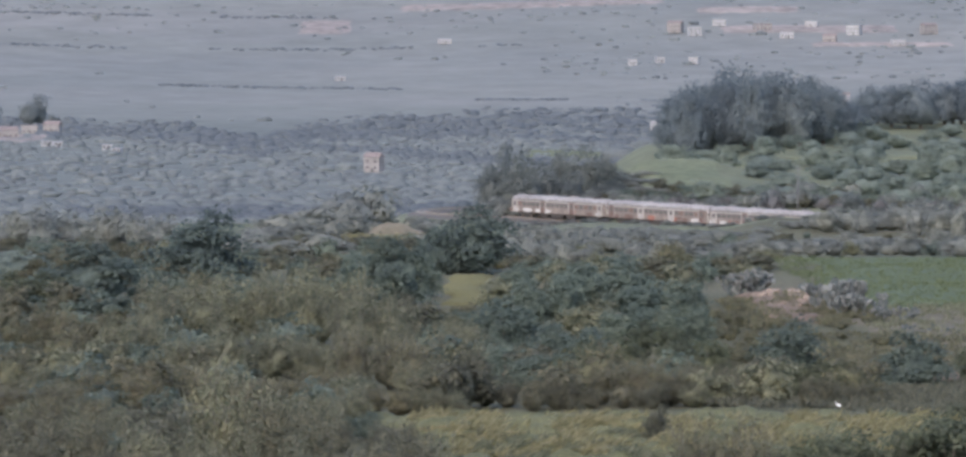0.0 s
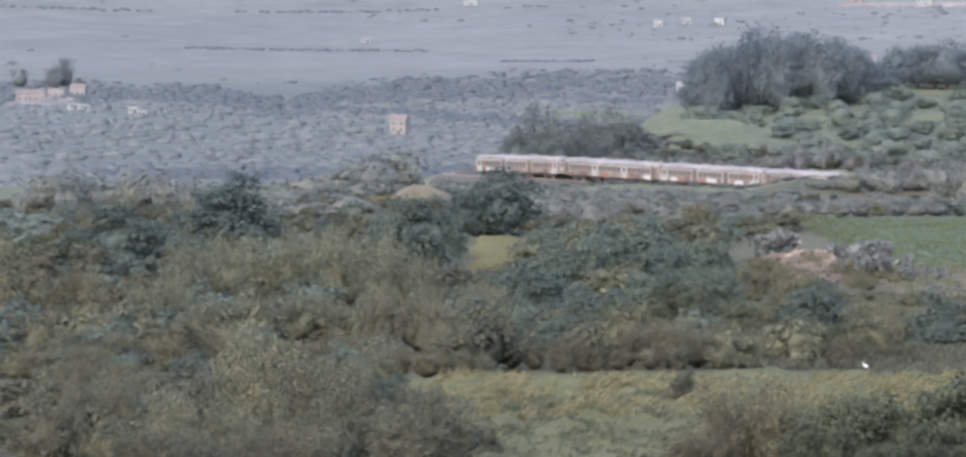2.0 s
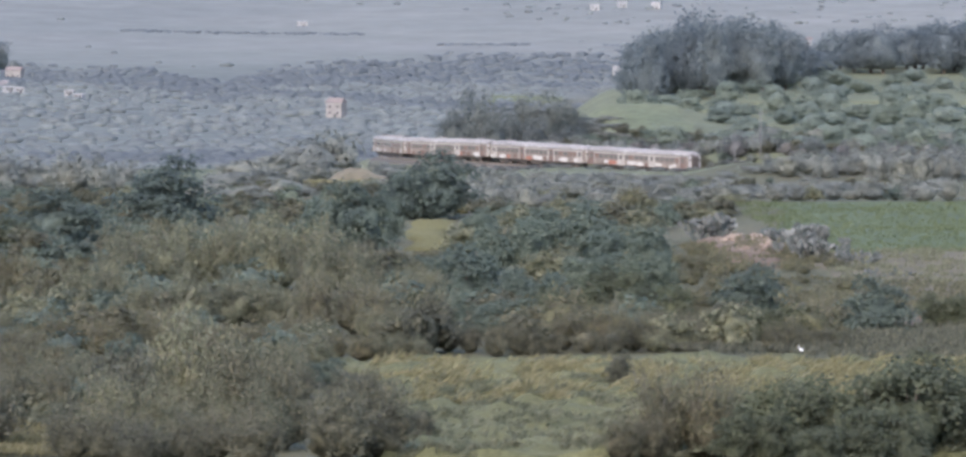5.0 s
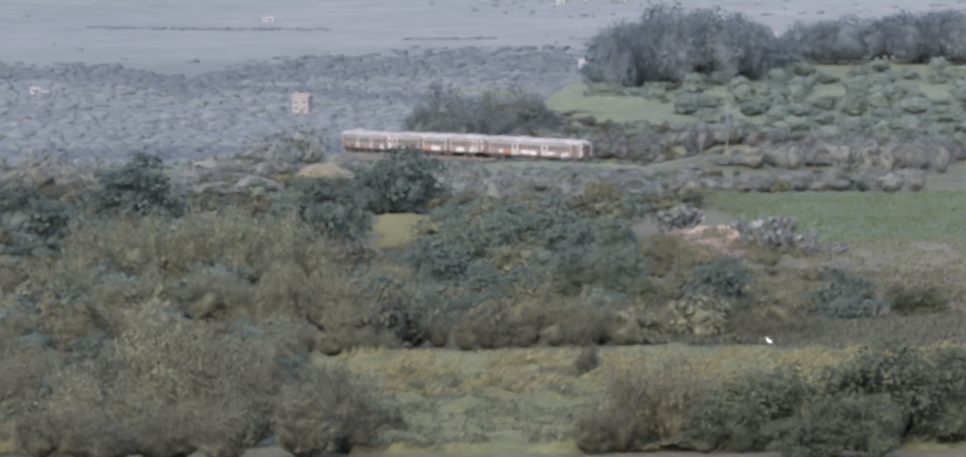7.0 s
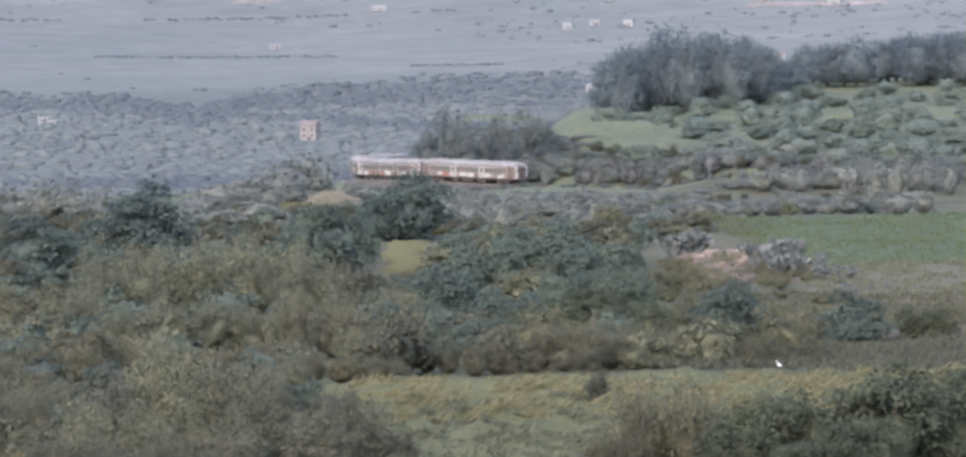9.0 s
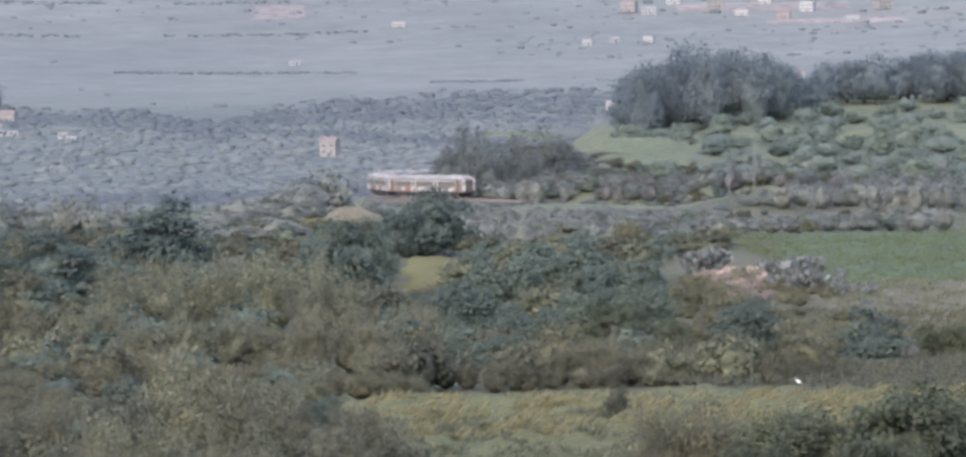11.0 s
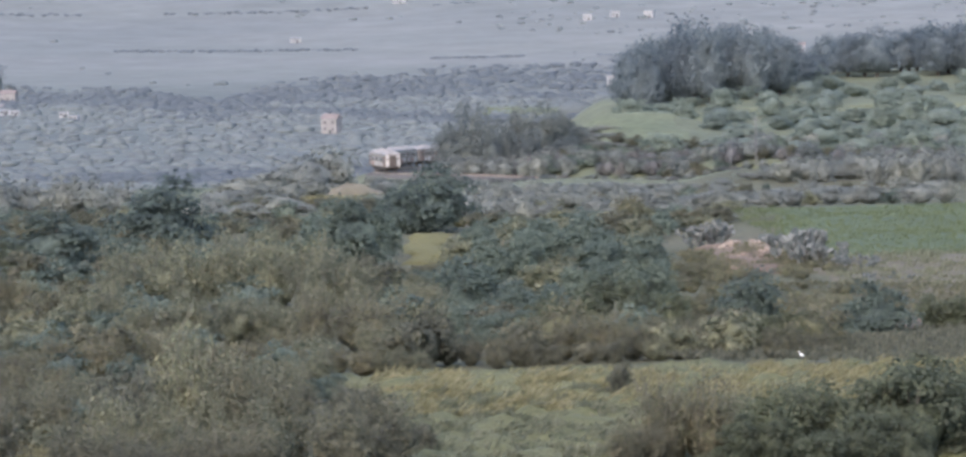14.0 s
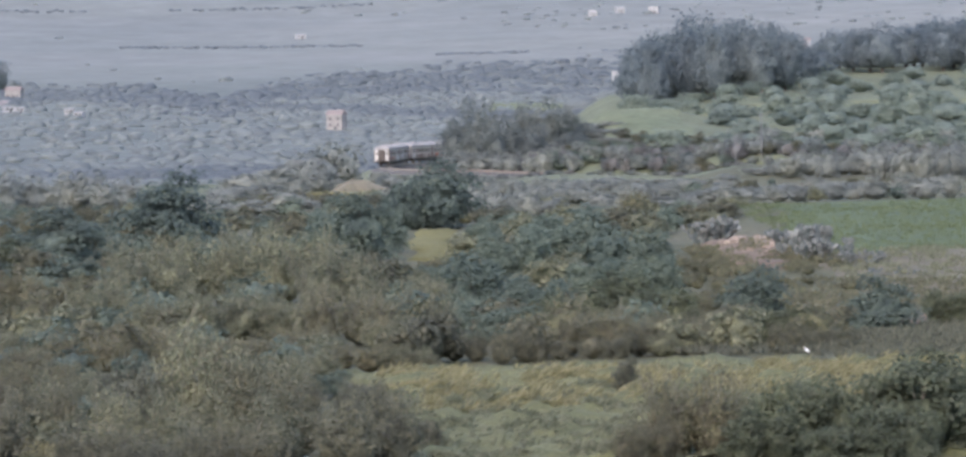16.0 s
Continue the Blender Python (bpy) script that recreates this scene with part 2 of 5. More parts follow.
def leaf_mesh(name, centres, normals, size, mat, aspect=1.6, along=None, rng=None, core=None):
    """Many small pointed leaves: one diamond each, folded a little at its middle."""
    n = len(centres)
    nrm = normals / (np.linalg.norm(normals, axis=1, keepdims=True) + 1e-9)
    a = along if along is not None else rng.normal(size=(n, 3))
    a = a - (a * nrm).sum(1, keepdims=True) * nrm
    a /= np.linalg.norm(a, axis=1, keepdims=True) + 1e-9
    b = np.cross(nrm, a)
    s = size * rng.uniform(0.6, 1.35, (n, 1))
    v = np.empty((n, 4, 3))
    v[:, 0] = centres - a * s * aspect * 0.5
    v[:, 1] = centres + b * s * 0.5 - nrm * s * 0.12
    v[:, 2] = centres + a * s * aspect * 0.5
    v[:, 3] = centres - b * s * 0.5 - nrm * s * 0.12
    me = bpy.data.meshes.new(name)
    cv, cf = core if core is not None else (np.zeros((0, 3)), np.zeros((0, 3), np.int32))
    me.vertices.add(4 * n + len(cv))
    me.vertices.foreach_set("co", np.concatenate((v.reshape(-1, 3), cv)).ravel())
    me.loops.add(4 * n + 3 * len(cf))
    me.loops.foreach_set("vertex_index", np.concatenate((np.arange(4 * n), (cf + 4 * n).ravel())).astype(np.int32))
    me.polygons.add(n + len(cf))
    me.polygons.foreach_set("loop_start", np.concatenate((np.arange(n) * 4, 4 * n + np.arange(len(cf)) * 3)).astype(np.int32))
    me.polygons.foreach_set("use_smooth", np.concatenate((np.zeros(n, bool), np.ones(len(cf), bool))))
    me.update(calc_edges=True)
    me.materials.append(mat)
    return me


def ball_template(level):
    bm = bmesh.new()
    bmesh.ops.create_icosphere(bm, subdivisions=level, radius=1.0)
    bm.verts.ensure_lookup_table()
    v = np.array([tuple(p.co) for p in bm.verts])
    f = np.array([[p.index for p in q.verts] for q in bm.faces], np.int32)
    bm.free()
    return v, f


BALL = ball_template(3)


def mass(rng, ball, wide=0.46, top=0.98, mid=0.36, foot=0.8, uneven=0.13):
    """The dense inside of a crown a metre high: a swelling, dented dome."""
    d, f = ball
    x, y, z = d.T
    p = rng.uniform(0, 6.28, 8)
    w = (np.sin(3.1 * x + 2.3 * y + p[0]) * np.sin(2.7 * z - 2.2 * y + p[1]) + 0.7 * np.sin(5.3 * x - 3.9 * z + p[2]) * np.sin(4.9 * y + p[3])
         + 0.5 * np.sin(8.7 * x + 6.1 * z + p[4]) * np.sin(9.1 * y - 5.3 * z + p[5]) + 0.3 * np.sin(15 * x + 11 * y + p[6]) * np.sin(14 * z + p[7]))
    k = 1 + uneven * w
    flat = np.where(z < 0, 1 - (1 - foot) * z * z, 1.0)
    v = np.stack((x * wide * k * flat, y * wide * k * flat, mid + z * np.where(z > 0, top - mid, mid) * np.where(z > 0, k, 1.0)), 1)
    v[:, 2] = np.maximum(v[:, 2], 0.0)
    return v, f


def around(rng, lobes, n, inner, outer, up):
    """n leaf points in the outer shells of a crown's lobes, with their outward directions."""
    w = lobes[:, 3] * lobes[:, 5]
    pick = rng.choice(len(lobes), n, p=w / w.sum())
    d = rng.normal(size=(n, 3))
    d /= np.linalg.norm(d, axis=1, keepdims=True)
    d[:, 2] = np.where(d[:, 2] < -0.5, -d[:, 2], d[:, 2])
    r = rng.uniform(inner, outer, (n, 1)) * (1 + 0.2 * np.sin(7 * d[:, :1] + 5 * d[:, 1:2] + pick[:, None]))
    c = lobes[pick, :3] + d * r * lobes[pick, 3:]
    c[:, 2] = np.abs(c[:, 2])
    whole = c - np.array((0, 0, 0.3))
    whole /= np.linalg.norm(whole, axis=1, keepdims=True) + 1e-9
    return c, d * 0.6 + whole * 0.6 + np.array((0, 0, up)) + rng.normal(size=(n, 3)) * 0.45


# ---------- the lie of the land and the line ----------
PROFILE_Y = (-400, 0, 40, 100, 200, 230, 275, 330, 400, 500, 560, 620, 700, 760, 800, 835, 880, 940, 1000, 1080, 1200, 1500, 2000, 2500, 3000, 3500, 4000, 4500, 4750, 5000)
FAR_Z = (-106, -127, -144, -153, -150, -134, -96, -45, 8)
LEFT_Z = (-3, -1.7, -6, -17, -28.2, -30.6, -31.5, -35, -37, -41.2, -45, -48, -51.5, -54, -57.5, -61, -66, -72, -78, -84, -92) + FAR_Z
MID_Z = (-3, -1.7, -6, -17, -28.2, -30.6, -31.4, -35, -36.5, -40, -43.5, -47, -51, -51.8, -49.8, -47.6, -53, -55, -56.3, -58, -64) + FAR_Z
RIGHT_Z = (-3, -1.7, -6, -17, -28.2, -30.6, -31.4, -35, -36.3, -39.3, -43, -46, -48.6, -49.6, -50.3, -50.9, -51.8, -52.8, -53.6, -53.2, -57) + FAR_Z
RAIL_START, RAIL_AWAY = (48.5, 711.0), 55.0   # where the line is met, and its turn away from the picture plane
STRAIGHT, R_TIGHT, R_WIDE = 76.0, 80.0, 125.0
APEX = STRAIGHT + math.radians(90 - RAIL_AWAY) * R_TIGHT


def step01(v, lo, hi):
    k = min(1.0, max(0.0, (v - lo) / (hi - lo)))
    return k * k * (3 - 2 * k)


def rail(s):
    """The line at s metres: x, y, height of the rails' top, heading in radians. A straight, then a long bend back to the right."""
    a = math.pi - math.radians(RAIL_AWAY)
    x, y = RAIL_START
    run = min(s, STRAIGHT)
    x, y = x + run * math.cos(a), y + run * math.sin(a)
    for radius, length in ((R_TIGHT, APEX - STRAIGHT + 32.0), (R_WIDE, 400.0)):
        begun = STRAIGHT if radius == R_TIGHT else APEX + 32.0
        if s > begun:
            turn = min(s - begun, length) / radius
            x += radius * (math.sin(a) - math.sin(a - turn))
            y += radius * (-math.cos(a) + math.cos(a - turn))
            a -= turn
    return x, y, -52.1 - 0.019 * s - 0.028 * max(0.0, min(s, 210.0) - STRAIGHT), a


LINE = np.array([rail(s)[:3] for s in range(-160, 300, 2)])


def ground_z(x, y):
    d = max(y, 1.0)
    u = x / d
    left, mid, right = np.interp(y, PROFILE_Y, LEFT_Z), np.interp(y, PROFILE_Y, MID_Z), np.interp(y, PROFILE_Y, RIGHT_Z)
    k, k2 = step01(u, 0.006, 0.04), step01(u, 0.046, 0.07)
    z = left + (mid - left) * k + (right - mid) * k2
    z += 0.25 * math.sin(x * 0.21 + 1.3) * math.sin(y * 0.17) * step01(y, 20, 120)
    far = step01(y, 1500, 2600)
    z += far * (5 * math.sin(x * 0.0041 + y * 0.0013) + 2 * math.sin(x * 0.009 - y * 0.002 + 2))
    if 560 < y < 990 and -60 < x < 230:
        d2 = (LINE[:, 0] - x) ** 2 + (LINE[:, 1] - y) ** 2
        i = int(np.argmin(d2))
        near = 1 - step01(math.sqrt(float(d2[i])), 3.2, 11.0)
        z += (LINE[i, 2] - 0.75 - z) * near
    return float(z)


def build_ground():
    ys = list(range(-400, 0, 40)) + list(range(0, 600, 8)) + list(range(600, 960, 3)) + list(range(960, 1500, 15)) + list(range(1500, 5001, 35))
    half = [2.5 * i for i in range(48)] + [120 + 12 * i for i in range(1, 24)] + [400 + 90 * i for i in range(1, 30)]
    xs = [-v for v in reversed(half[1:])] + half
    verts = [(x, y, ground_z(x, y)) for y in ys for x in xs]
    nx = len(xs)
    faces = [(j * nx + i, j * nx + i + 1, (j + 1) * nx + i + 1, (j + 1) * nx + i) for j in range(len(ys) - 1) for i in range(nx - 1)]
    me = mesh_of("ground", verts, faces, M_HILL, True)
    me.materials.append(M_ORCHARD)
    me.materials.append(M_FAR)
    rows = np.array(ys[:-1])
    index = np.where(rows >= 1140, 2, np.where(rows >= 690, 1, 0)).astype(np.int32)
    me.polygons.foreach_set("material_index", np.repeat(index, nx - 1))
    return tagged(new("ground", me), "scrubby hillside falling to a wide haze-tinted valley", "ground", kind="structure")


build_ground()


def tussock(x, y):
    """Uneven heaps of long grass, lying across the slope."""
    w = math.sin(x * 1.15 + 1.9 * math.sin(y * 0.43)) * math.sin(y * 0.9 + 1.3 * math.sin(x * 0.31 + 2)) + 0.5 * math.sin(x * 2.6 + y * 0.8) * math.sin(y * 1.9 - x * 0.4)
    return 0.34 * max(-0.35, w)


def patch(name, x0, x1, y0, y1, mat, label, lift=0.3, step=2.5, skew=0.0, seed=1, relief=None):
    """A field or bare place: a sheet that follows the ground, with an uneven edge."""
    rng = np.random.default_rng(seed)
    nx, ny = max(4, int((x1 - x0) / step)), max(4, int((y1 - y0) / step))
    ph = rng.uniform(0, 6.28, 4)
    verts = []
    for j in range(ny + 1):
        v = j / ny
        for i in range(nx + 1):
            u = i / nx
            wx = (1.3 * math.sin(9 * v + ph[0]) + 0.8 * math.sin(23 * v + ph[1])) * (abs(u - 0.5) * 2) ** 3
            wy = (1.6 * math.sin(8 * u + ph[2]) + 0.9 * math.sin(21 * u + ph[3])) * (abs(v - 0.5) * 2) ** 3
            x, y = x0 + (x1 - x0) * u + wx, y0 + (y1 - y0) * v + wy + skew * (u - 0.5)
            edge = min(u, 1 - u, v, 1 - v)
            verts.append((x, y, ground_z(x, y) + (lift if edge > 0 else -0.5) + (relief(x, y) if relief else 0.0)))
    faces = [(j * (nx + 1) + i, j * (nx + 1) + i + 1, (j + 1) * (nx + 1) + i + 1, (j + 1) * (nx + 1) + i) for j in range(ny) for i in range(nx)]
    return tagged(new(name, mesh_of(name, verts, faces, mat, True)), label, "field", kind="structure")


patch("meadow", -5, 55, 222, 278, M_MEADOW, "overgrown meadow of yellowing grass and weeds", seed=2, step=0.6, relief=tussock)
patch("crop_field", 33.5, 95, 408, 500, M_GREEN, "smooth green field of young crop", seed=3)
patch("clearing", -4.0, 2.4, 431, 496, M_CLEARING, "small yellow-green grass clearing between trees", seed=4)
patch("grass_slope", 27, 46, 786, 842, M_SLOPE, "bright grass slope above the railway", seed=5)
patch("dirt_track", 27, 62, 327, 346, M_EARTH, "bare brown farm track beside the shrubs", seed=6, lift=0.2)
patch("pasture", 31, 66, 346, 406, M_TAN, "dry yellowish verge below the cactus hedge", seed=7)
patch("earth_bank", 23, 32, 388, 430, M_EARTH, "bare reddish earth bank with stones", seed=8, lift=0.6)

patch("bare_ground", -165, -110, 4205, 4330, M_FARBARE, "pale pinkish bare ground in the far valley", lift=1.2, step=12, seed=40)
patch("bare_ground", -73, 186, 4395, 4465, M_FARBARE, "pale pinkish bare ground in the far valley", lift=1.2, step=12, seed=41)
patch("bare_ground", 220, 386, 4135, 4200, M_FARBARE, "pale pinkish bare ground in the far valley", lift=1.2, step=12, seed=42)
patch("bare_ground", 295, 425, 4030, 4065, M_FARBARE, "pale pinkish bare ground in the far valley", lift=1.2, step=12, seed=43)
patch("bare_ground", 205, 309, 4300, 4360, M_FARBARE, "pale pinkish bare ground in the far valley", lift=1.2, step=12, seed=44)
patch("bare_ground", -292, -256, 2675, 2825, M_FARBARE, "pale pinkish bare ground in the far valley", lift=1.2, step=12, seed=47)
patch("valley_meadow", 23, 108, 2625, 2745, M_SLOPE, "pale grass strip in the far valley", lift=1.2, step=12, seed=48)


def mound(name, x, y, rx, ry, h, mat, label, seed):
    """A low uneven heap of earth with a grassy top."""
    rng = np.random.default_rng(seed)
    verts, faces, n, rings = [], [], 28, 8
    ph = rng.uniform(0, 6.28, 3)
    for k in range(rings + 1):
        f = k / rings
        for i in range(n):
            a = 2 * math.pi * i / n
            w = 1 + 0.14 * math.sin(3 * a + ph[0]) + 0.08 * math.sin(7 * a + ph[1])
            px, py = x + rx * f * w * math.cos(a), y + ry * f * w * math.sin(a)
            z = ground_z(px, py) - 0.6 + (h + 0.6) * (1 - f ** 2) + (0.3 * math.sin(5 * a + 9 * f + ph[2]) + 0.2 * math.sin(11 * a - 6 * f)) * (0.3 + 0.7 * f)
            verts.append((px, py, z))
    for k in range(rings):
        for i in range(n):
            i2 = (i + 1) % n
            faces.append((k * n + i, (k + 1) * n + i, (k + 1) * n + i2, k * n + i2))
    return tagged(new(name, mesh_of(name, verts, faces, mat, True)), label, "mound", kind="structure")


mound("earth_mound", -12.4, 690, 5.2, 7, 1.9, M_MOUND, "low tan earth mound with dry grass", 20)
mound("earth_mound", 4.4, 462, 1.4, 4, 1.8, M_MOUND, "small bare sandy hump in the clearing", 21)


# ---------- the railway ----------
def build_line():
    s_all = np.arange(-120.0, 260.0, 2.0)
    verts, faces = [], []
    for s in s_all:
        x, y, z, a = rail(s)
        nx, ny = -math.sin(a), math.cos(a)
        for off, dz in ((-3.4, -1.1), (-1.7, -0.32), (1.7, -0.32), (3.4, -1.1)):
            verts.append((x + nx * off, y + ny * off, z + dz))
    for i in range(len(s_all) - 1):
        for k in range(3):
            faces.append((4 * i + k, 4 * i + k + 1, 4 * i + k + 5, 4 * i + k + 4))
    tagged(new("track_bed", mesh_of("track_bed", verts, faces, M_BALLAST)), "grey stone ballast bed of the railway", "track bed", kind="structure")
    for side in (-0.75, 0.75):
        verts, faces = [], []
        for s in s_all:
            x, y, z, a = rail(s)
            nx, ny = -math.sin(a), math.cos(a)
            for off, dz in ((-0.035, 0), (0.035, 0), (0.06, -0.15), (-0.06, -0.15)):
                verts.append((x + nx * (side + off), y + ny * (side + off), z + dz))
        for i in range(len(s_all) - 1):
            for k in range(4):
                faces.append((4 * i + k, 4 * i + (k + 1) % 4, 4 * i + 4 + (k + 1) % 4, 4 * i + 4 + k))
        tagged(new("rail", mesh_of("rail", verts, faces, M_STEEL)), "rusty steel running rail on the ballast", "rail", kind="structure")
    verts, faces = [], []
    for s in np.arange(-100.0, 240.0, 0.65):
        x, y, z, a = rail(s)
        base = len(verts)
        for dz in (-0.36, -0.15):
            for u, v in ((-0.12, -1.25), (0.12, -1.25), (0.12, 1.25), (-0.12, 1.25)):
                verts.append((x + u * math.cos(a) - v * math.sin(a), y + u * math.sin(a) + v * math.cos(a), z + dz))
        faces += [(base + 4, base + 5, base + 6, base + 7)] + [(base + k, base + (k + 1) % 4, base + 4 + (k + 1) % 4, base + 4 + k) for k in range(4)]
    tagged(new("sleepers", mesh_of("sleepers", verts, faces, M_SLEEPER)), "row of concrete sleepers under the rails", "sleepers", kind="stuff")


build_line()

M_SIDE = surface("faded_maroon_carriage_paint", (0.185, 0.15, 0.13), (0.27, 0.225, 0.2), 0.7, rough=0.55, fine=3.0, stretch=(1, 1, 0.4))
M_CREAM = surface("dirty_cream_paint", (0.34, 0.306, 0.281), (0.442, 0.408, 0.374), 1.2, rough=0.55, fine=5.0)
M_ROOF = surface("chalky_white_roof", (0.242, 0.227, 0.219), (0.343, 0.329, 0.322), 0.5, rough=0.7, fine=3.0, stretch=(0.5, 2, 1))
M_GLASS, _nt, _b = material("dusty_window_glass", 0.18)
_b.inputs["Base Color"].default_value = (0.14, 0.13, 0.125, 1)
_b.inputs["Specular IOR Level"].default_value = 0.5
M_UNDER = surface("sooty_underframe", (0.06, 0.052, 0.047), (0.12, 0.1, 0.09), 2.0, fine=9.0)
M_WHITE = surface("white_spray_paint", (0.440, 0.411, 0.391), (0.547, 0.519, 0.489), 3.0)
M_RED = surface("red_orange_spray_paint", (0.255, 0.111, 0.085), (0.34, 0.17, 0.128), 2.0)
M_BROWN_PAINT = surface("brown_spray_paint", (0.128, 0.085, 0.0723), (0.187, 0.136, 0.119), 2.0)
CAR_L, CAR_W, CAR_PITCH, SPEED = 26.3, 2.84, 27.0, 9.85


def blob(length, height, side, x, z, rng):
    """A painted patch on a carriage side: a rounded uneven shape, a few millimetres proud."""
    bm = bmesh.new()
    n, ph = 14, rng.uniform(0, 6.28)
    vs = []
    for i in range(n):
        a = 2 * math.pi * i / n
        w = 1 + 0.18 * math.sin(3 * a + ph)
        cx, cz = math.copysign(abs(math.cos(a)) ** 0.6, math.cos(a)), math.copysign(abs(math.sin(a)) ** 0.6, math.sin(a))
        vs.append(bm.verts.new((x + length / 2 * w * cx, side * (CAR_W / 2 + 0.006), z + height / 2 * (1 + 0.05 * math.sin(2 * a + ph)) * cz)))
    f = bm.faces.new(vs if side < 0 else vs[::-1])
    bmesh.ops.recalc_face_normals(bm, faces=[f])
    bmesh.ops.solidify(bm, geom=[f], thickness=0.008)
    return bm


def carriage(seed, label, cab_ahead=False):
    """One railcar, its length along x, its foot on the rails' top."""
    rng = np.random.default_rng(seed)
    car = tagged(new("railway_carriage"), label, "railway carriage", "carriages of the train")
    hw, hl = CAR_W / 2, CAR_L / 2
    # body shell with rounded ends
    bm = bmesh.new()
    ring = [(-hw + 0.1, 0.95), (-hw, 1.1), (-hw, 2.2), (-hw + 0.03, 3.02), (hw - 0.03, 3.02), (hw, 2.2), (hw, 1.1), (hw - 0.1, 0.95)]
    loops = []
    for x, k in ((-hl, 0.9), (-hl + 0.25, 0.985), (-hl + 0.7, 1), (hl - 0.7, 1), (hl - 0.25, 0.985), (hl, 0.9)):
        loops.append([bm.verts.new((x, y * k, z)) for y, z in ring])
    for a, b in zip(loops, loops[1:]):
        for k in range(8):
            bm.faces.new((a[k], b[k], b[(k + 1) % 8], a[(k + 1) % 8]))
    bm.faces.new(loops[0])
    bm.faces.new(loops[-1][::-1])
    bmesh.ops.recalc_face_normals(bm, faces=bm.faces[:])
    part("body", bm, M_SIDE, car)
    # arched roof, lower and drawn in at its ends
    bm = bmesh.new()
    loops = []
    for x, k, h in ((-hl, 0.86, 0.42), (-hl + 0.3, 0.97, 0.66), (-hl + 1.0, 1, 0.8), (hl - 1.0, 1, 0.8), (hl - 0.3, 0.97, 0.66), (hl, 0.86, 0.42)):
        row = []
        for i in range(13):
            a = math.pi * i / 12
            row.append(bm.verts.new((x, -math.cos(a) * (hw + 0.04) * k, 3.0 + math.sin(a) ** 0.7 * h)))
        loops.append(row)
    for a, b in zip(loops, loops[1:]):
        for k in range(12):
            f = bm.faces.new((a[k], b[k], b[k + 1], a[k + 1]))
            f.smooth = True
        bm.faces.new((a[0], a[-1], b[-1], b[0]))
    bm.faces.new(loops[0])
    bm.faces.new(loops[-1][::-1])
    bmesh.ops.recalc_face_normals(bm, faces=bm.faces[:])
    roof = part("roof", bm, M_ROOF, car, "chalky white arched roof")
    for x in (-9.2, -3.1, 3.0, 9.1):
        part("roof_vent", box(1.5, 0.9, 0.2, x, 0, 3.76, 0.05), M_UNDER if abs(x) > 5 and cab_ahead else M_ROOF, roof)
    for x in np.arange(-12, 12.1, 2.0):
        rib = bmesh.new()
        pts = [(x, -math.cos(math.pi * i / 10) * (hw + 0.045), 3.01 + math.sin(math.pi * i / 10) ** 0.7 * 0.8) for i in range(1, 10)]
        vv, ff = [], []
        tube(pts, [0.03] * 9, 4, vv, ff)
        rib.free()
        part("roof_rib", mesh_of("roof_rib", vv, ff, M_CREAM), M_CREAM, roof)
    for side in (-1, 1):
        ys = side * (hw + 0.012)
        part("cantrail_band", box(CAR_L - 1.5, 0.03, 0.24, 0, side * (hw - 0.005), 2.79), M_CREAM, car, "cream band above the windows")
        part("waist_band", box(CAR_L - 1.5, 0.03, 0.14, 0, side * (hw + 0.006), 1.82), M_CREAM if side < 0 else M_SIDE, car)
        for x in (-11.9, -4.05, 4.05, 11.9):
            door = part("door", box(1.25, 0.05, 1.95, x, side * (hw + 0.01), 1.02, 0.02), M_CREAM if (int(abs(x)) + seed) % 2 else M_BROWN_PAINT, car, "sliding entrance door")
            part("door_window", box(0.7, 0.03, 0.75, x, side * (hw + 0.035), 1.98, 0.01), M_GLASS, door)
        for c in (-8.0, 0.0, 8.0):
            for k in (-2, -1, 0, 1, 2):
                w = part("window", box(1.08, 0.03, 0.72, c + k * 1.3, side * (hw + 0.004), 2.02, 0.01), M_GLASS if rng.random() > 0.3 else M_BROWN_PAINT, car)
            for k in (-2.5, 2.5):
                part("window_post", box(0.3, 0.03, 1.6, c + k * 1.3, side * (hw + 0.008), 1.2), M_CREAM, car)
        x = -12.6
        while x < 12.2:
            ln = rng.uniform(0.9, 2.6)
            mat = (M_WHITE, M_RED, M_BROWN_PAINT, M_SIDE, M_WHITE)[int(rng.integers(0, 5))]
            part("painted_patch", blob(ln, rng.uniform(0.45, 0.8), side, x + ln / 2, rng.uniform(1.3, 1.55), rng), mat, car)
            x += ln * rng.uniform(0.9, 1.7)
    for end in (-1, 1):
        xe = end * hl
        gang = part("gangway", box(0.5, 1.15, 2.05, xe + end * 0.22, 0, 1.0, 0.05), M_UNDER, car, "dark gangway bellows on the end wall")
        for y in (-1.0, 1.0):
            part("end_panel", box(0.06, 0.58, 2.0, xe + end * 0.035, y * 0.9, 1.0, 0.02), M_WHITE, car, "cream painted end panel")
            part("end_window", box(0.04, 0.3, 0.5, xe + end * 0.075, y * 0.9, 2.2, 0.01), M_GLASS, car)
            part("buffer", box(0.45, 0.3, 0.3, xe + end * 0.22, y * 0.86, 0.92, 0.06), M_UNDER, car)
    part("underframe", box(CAR_L - 3, 2.2, 0.3, 0, 0, 0.68), M_UNDER, car)
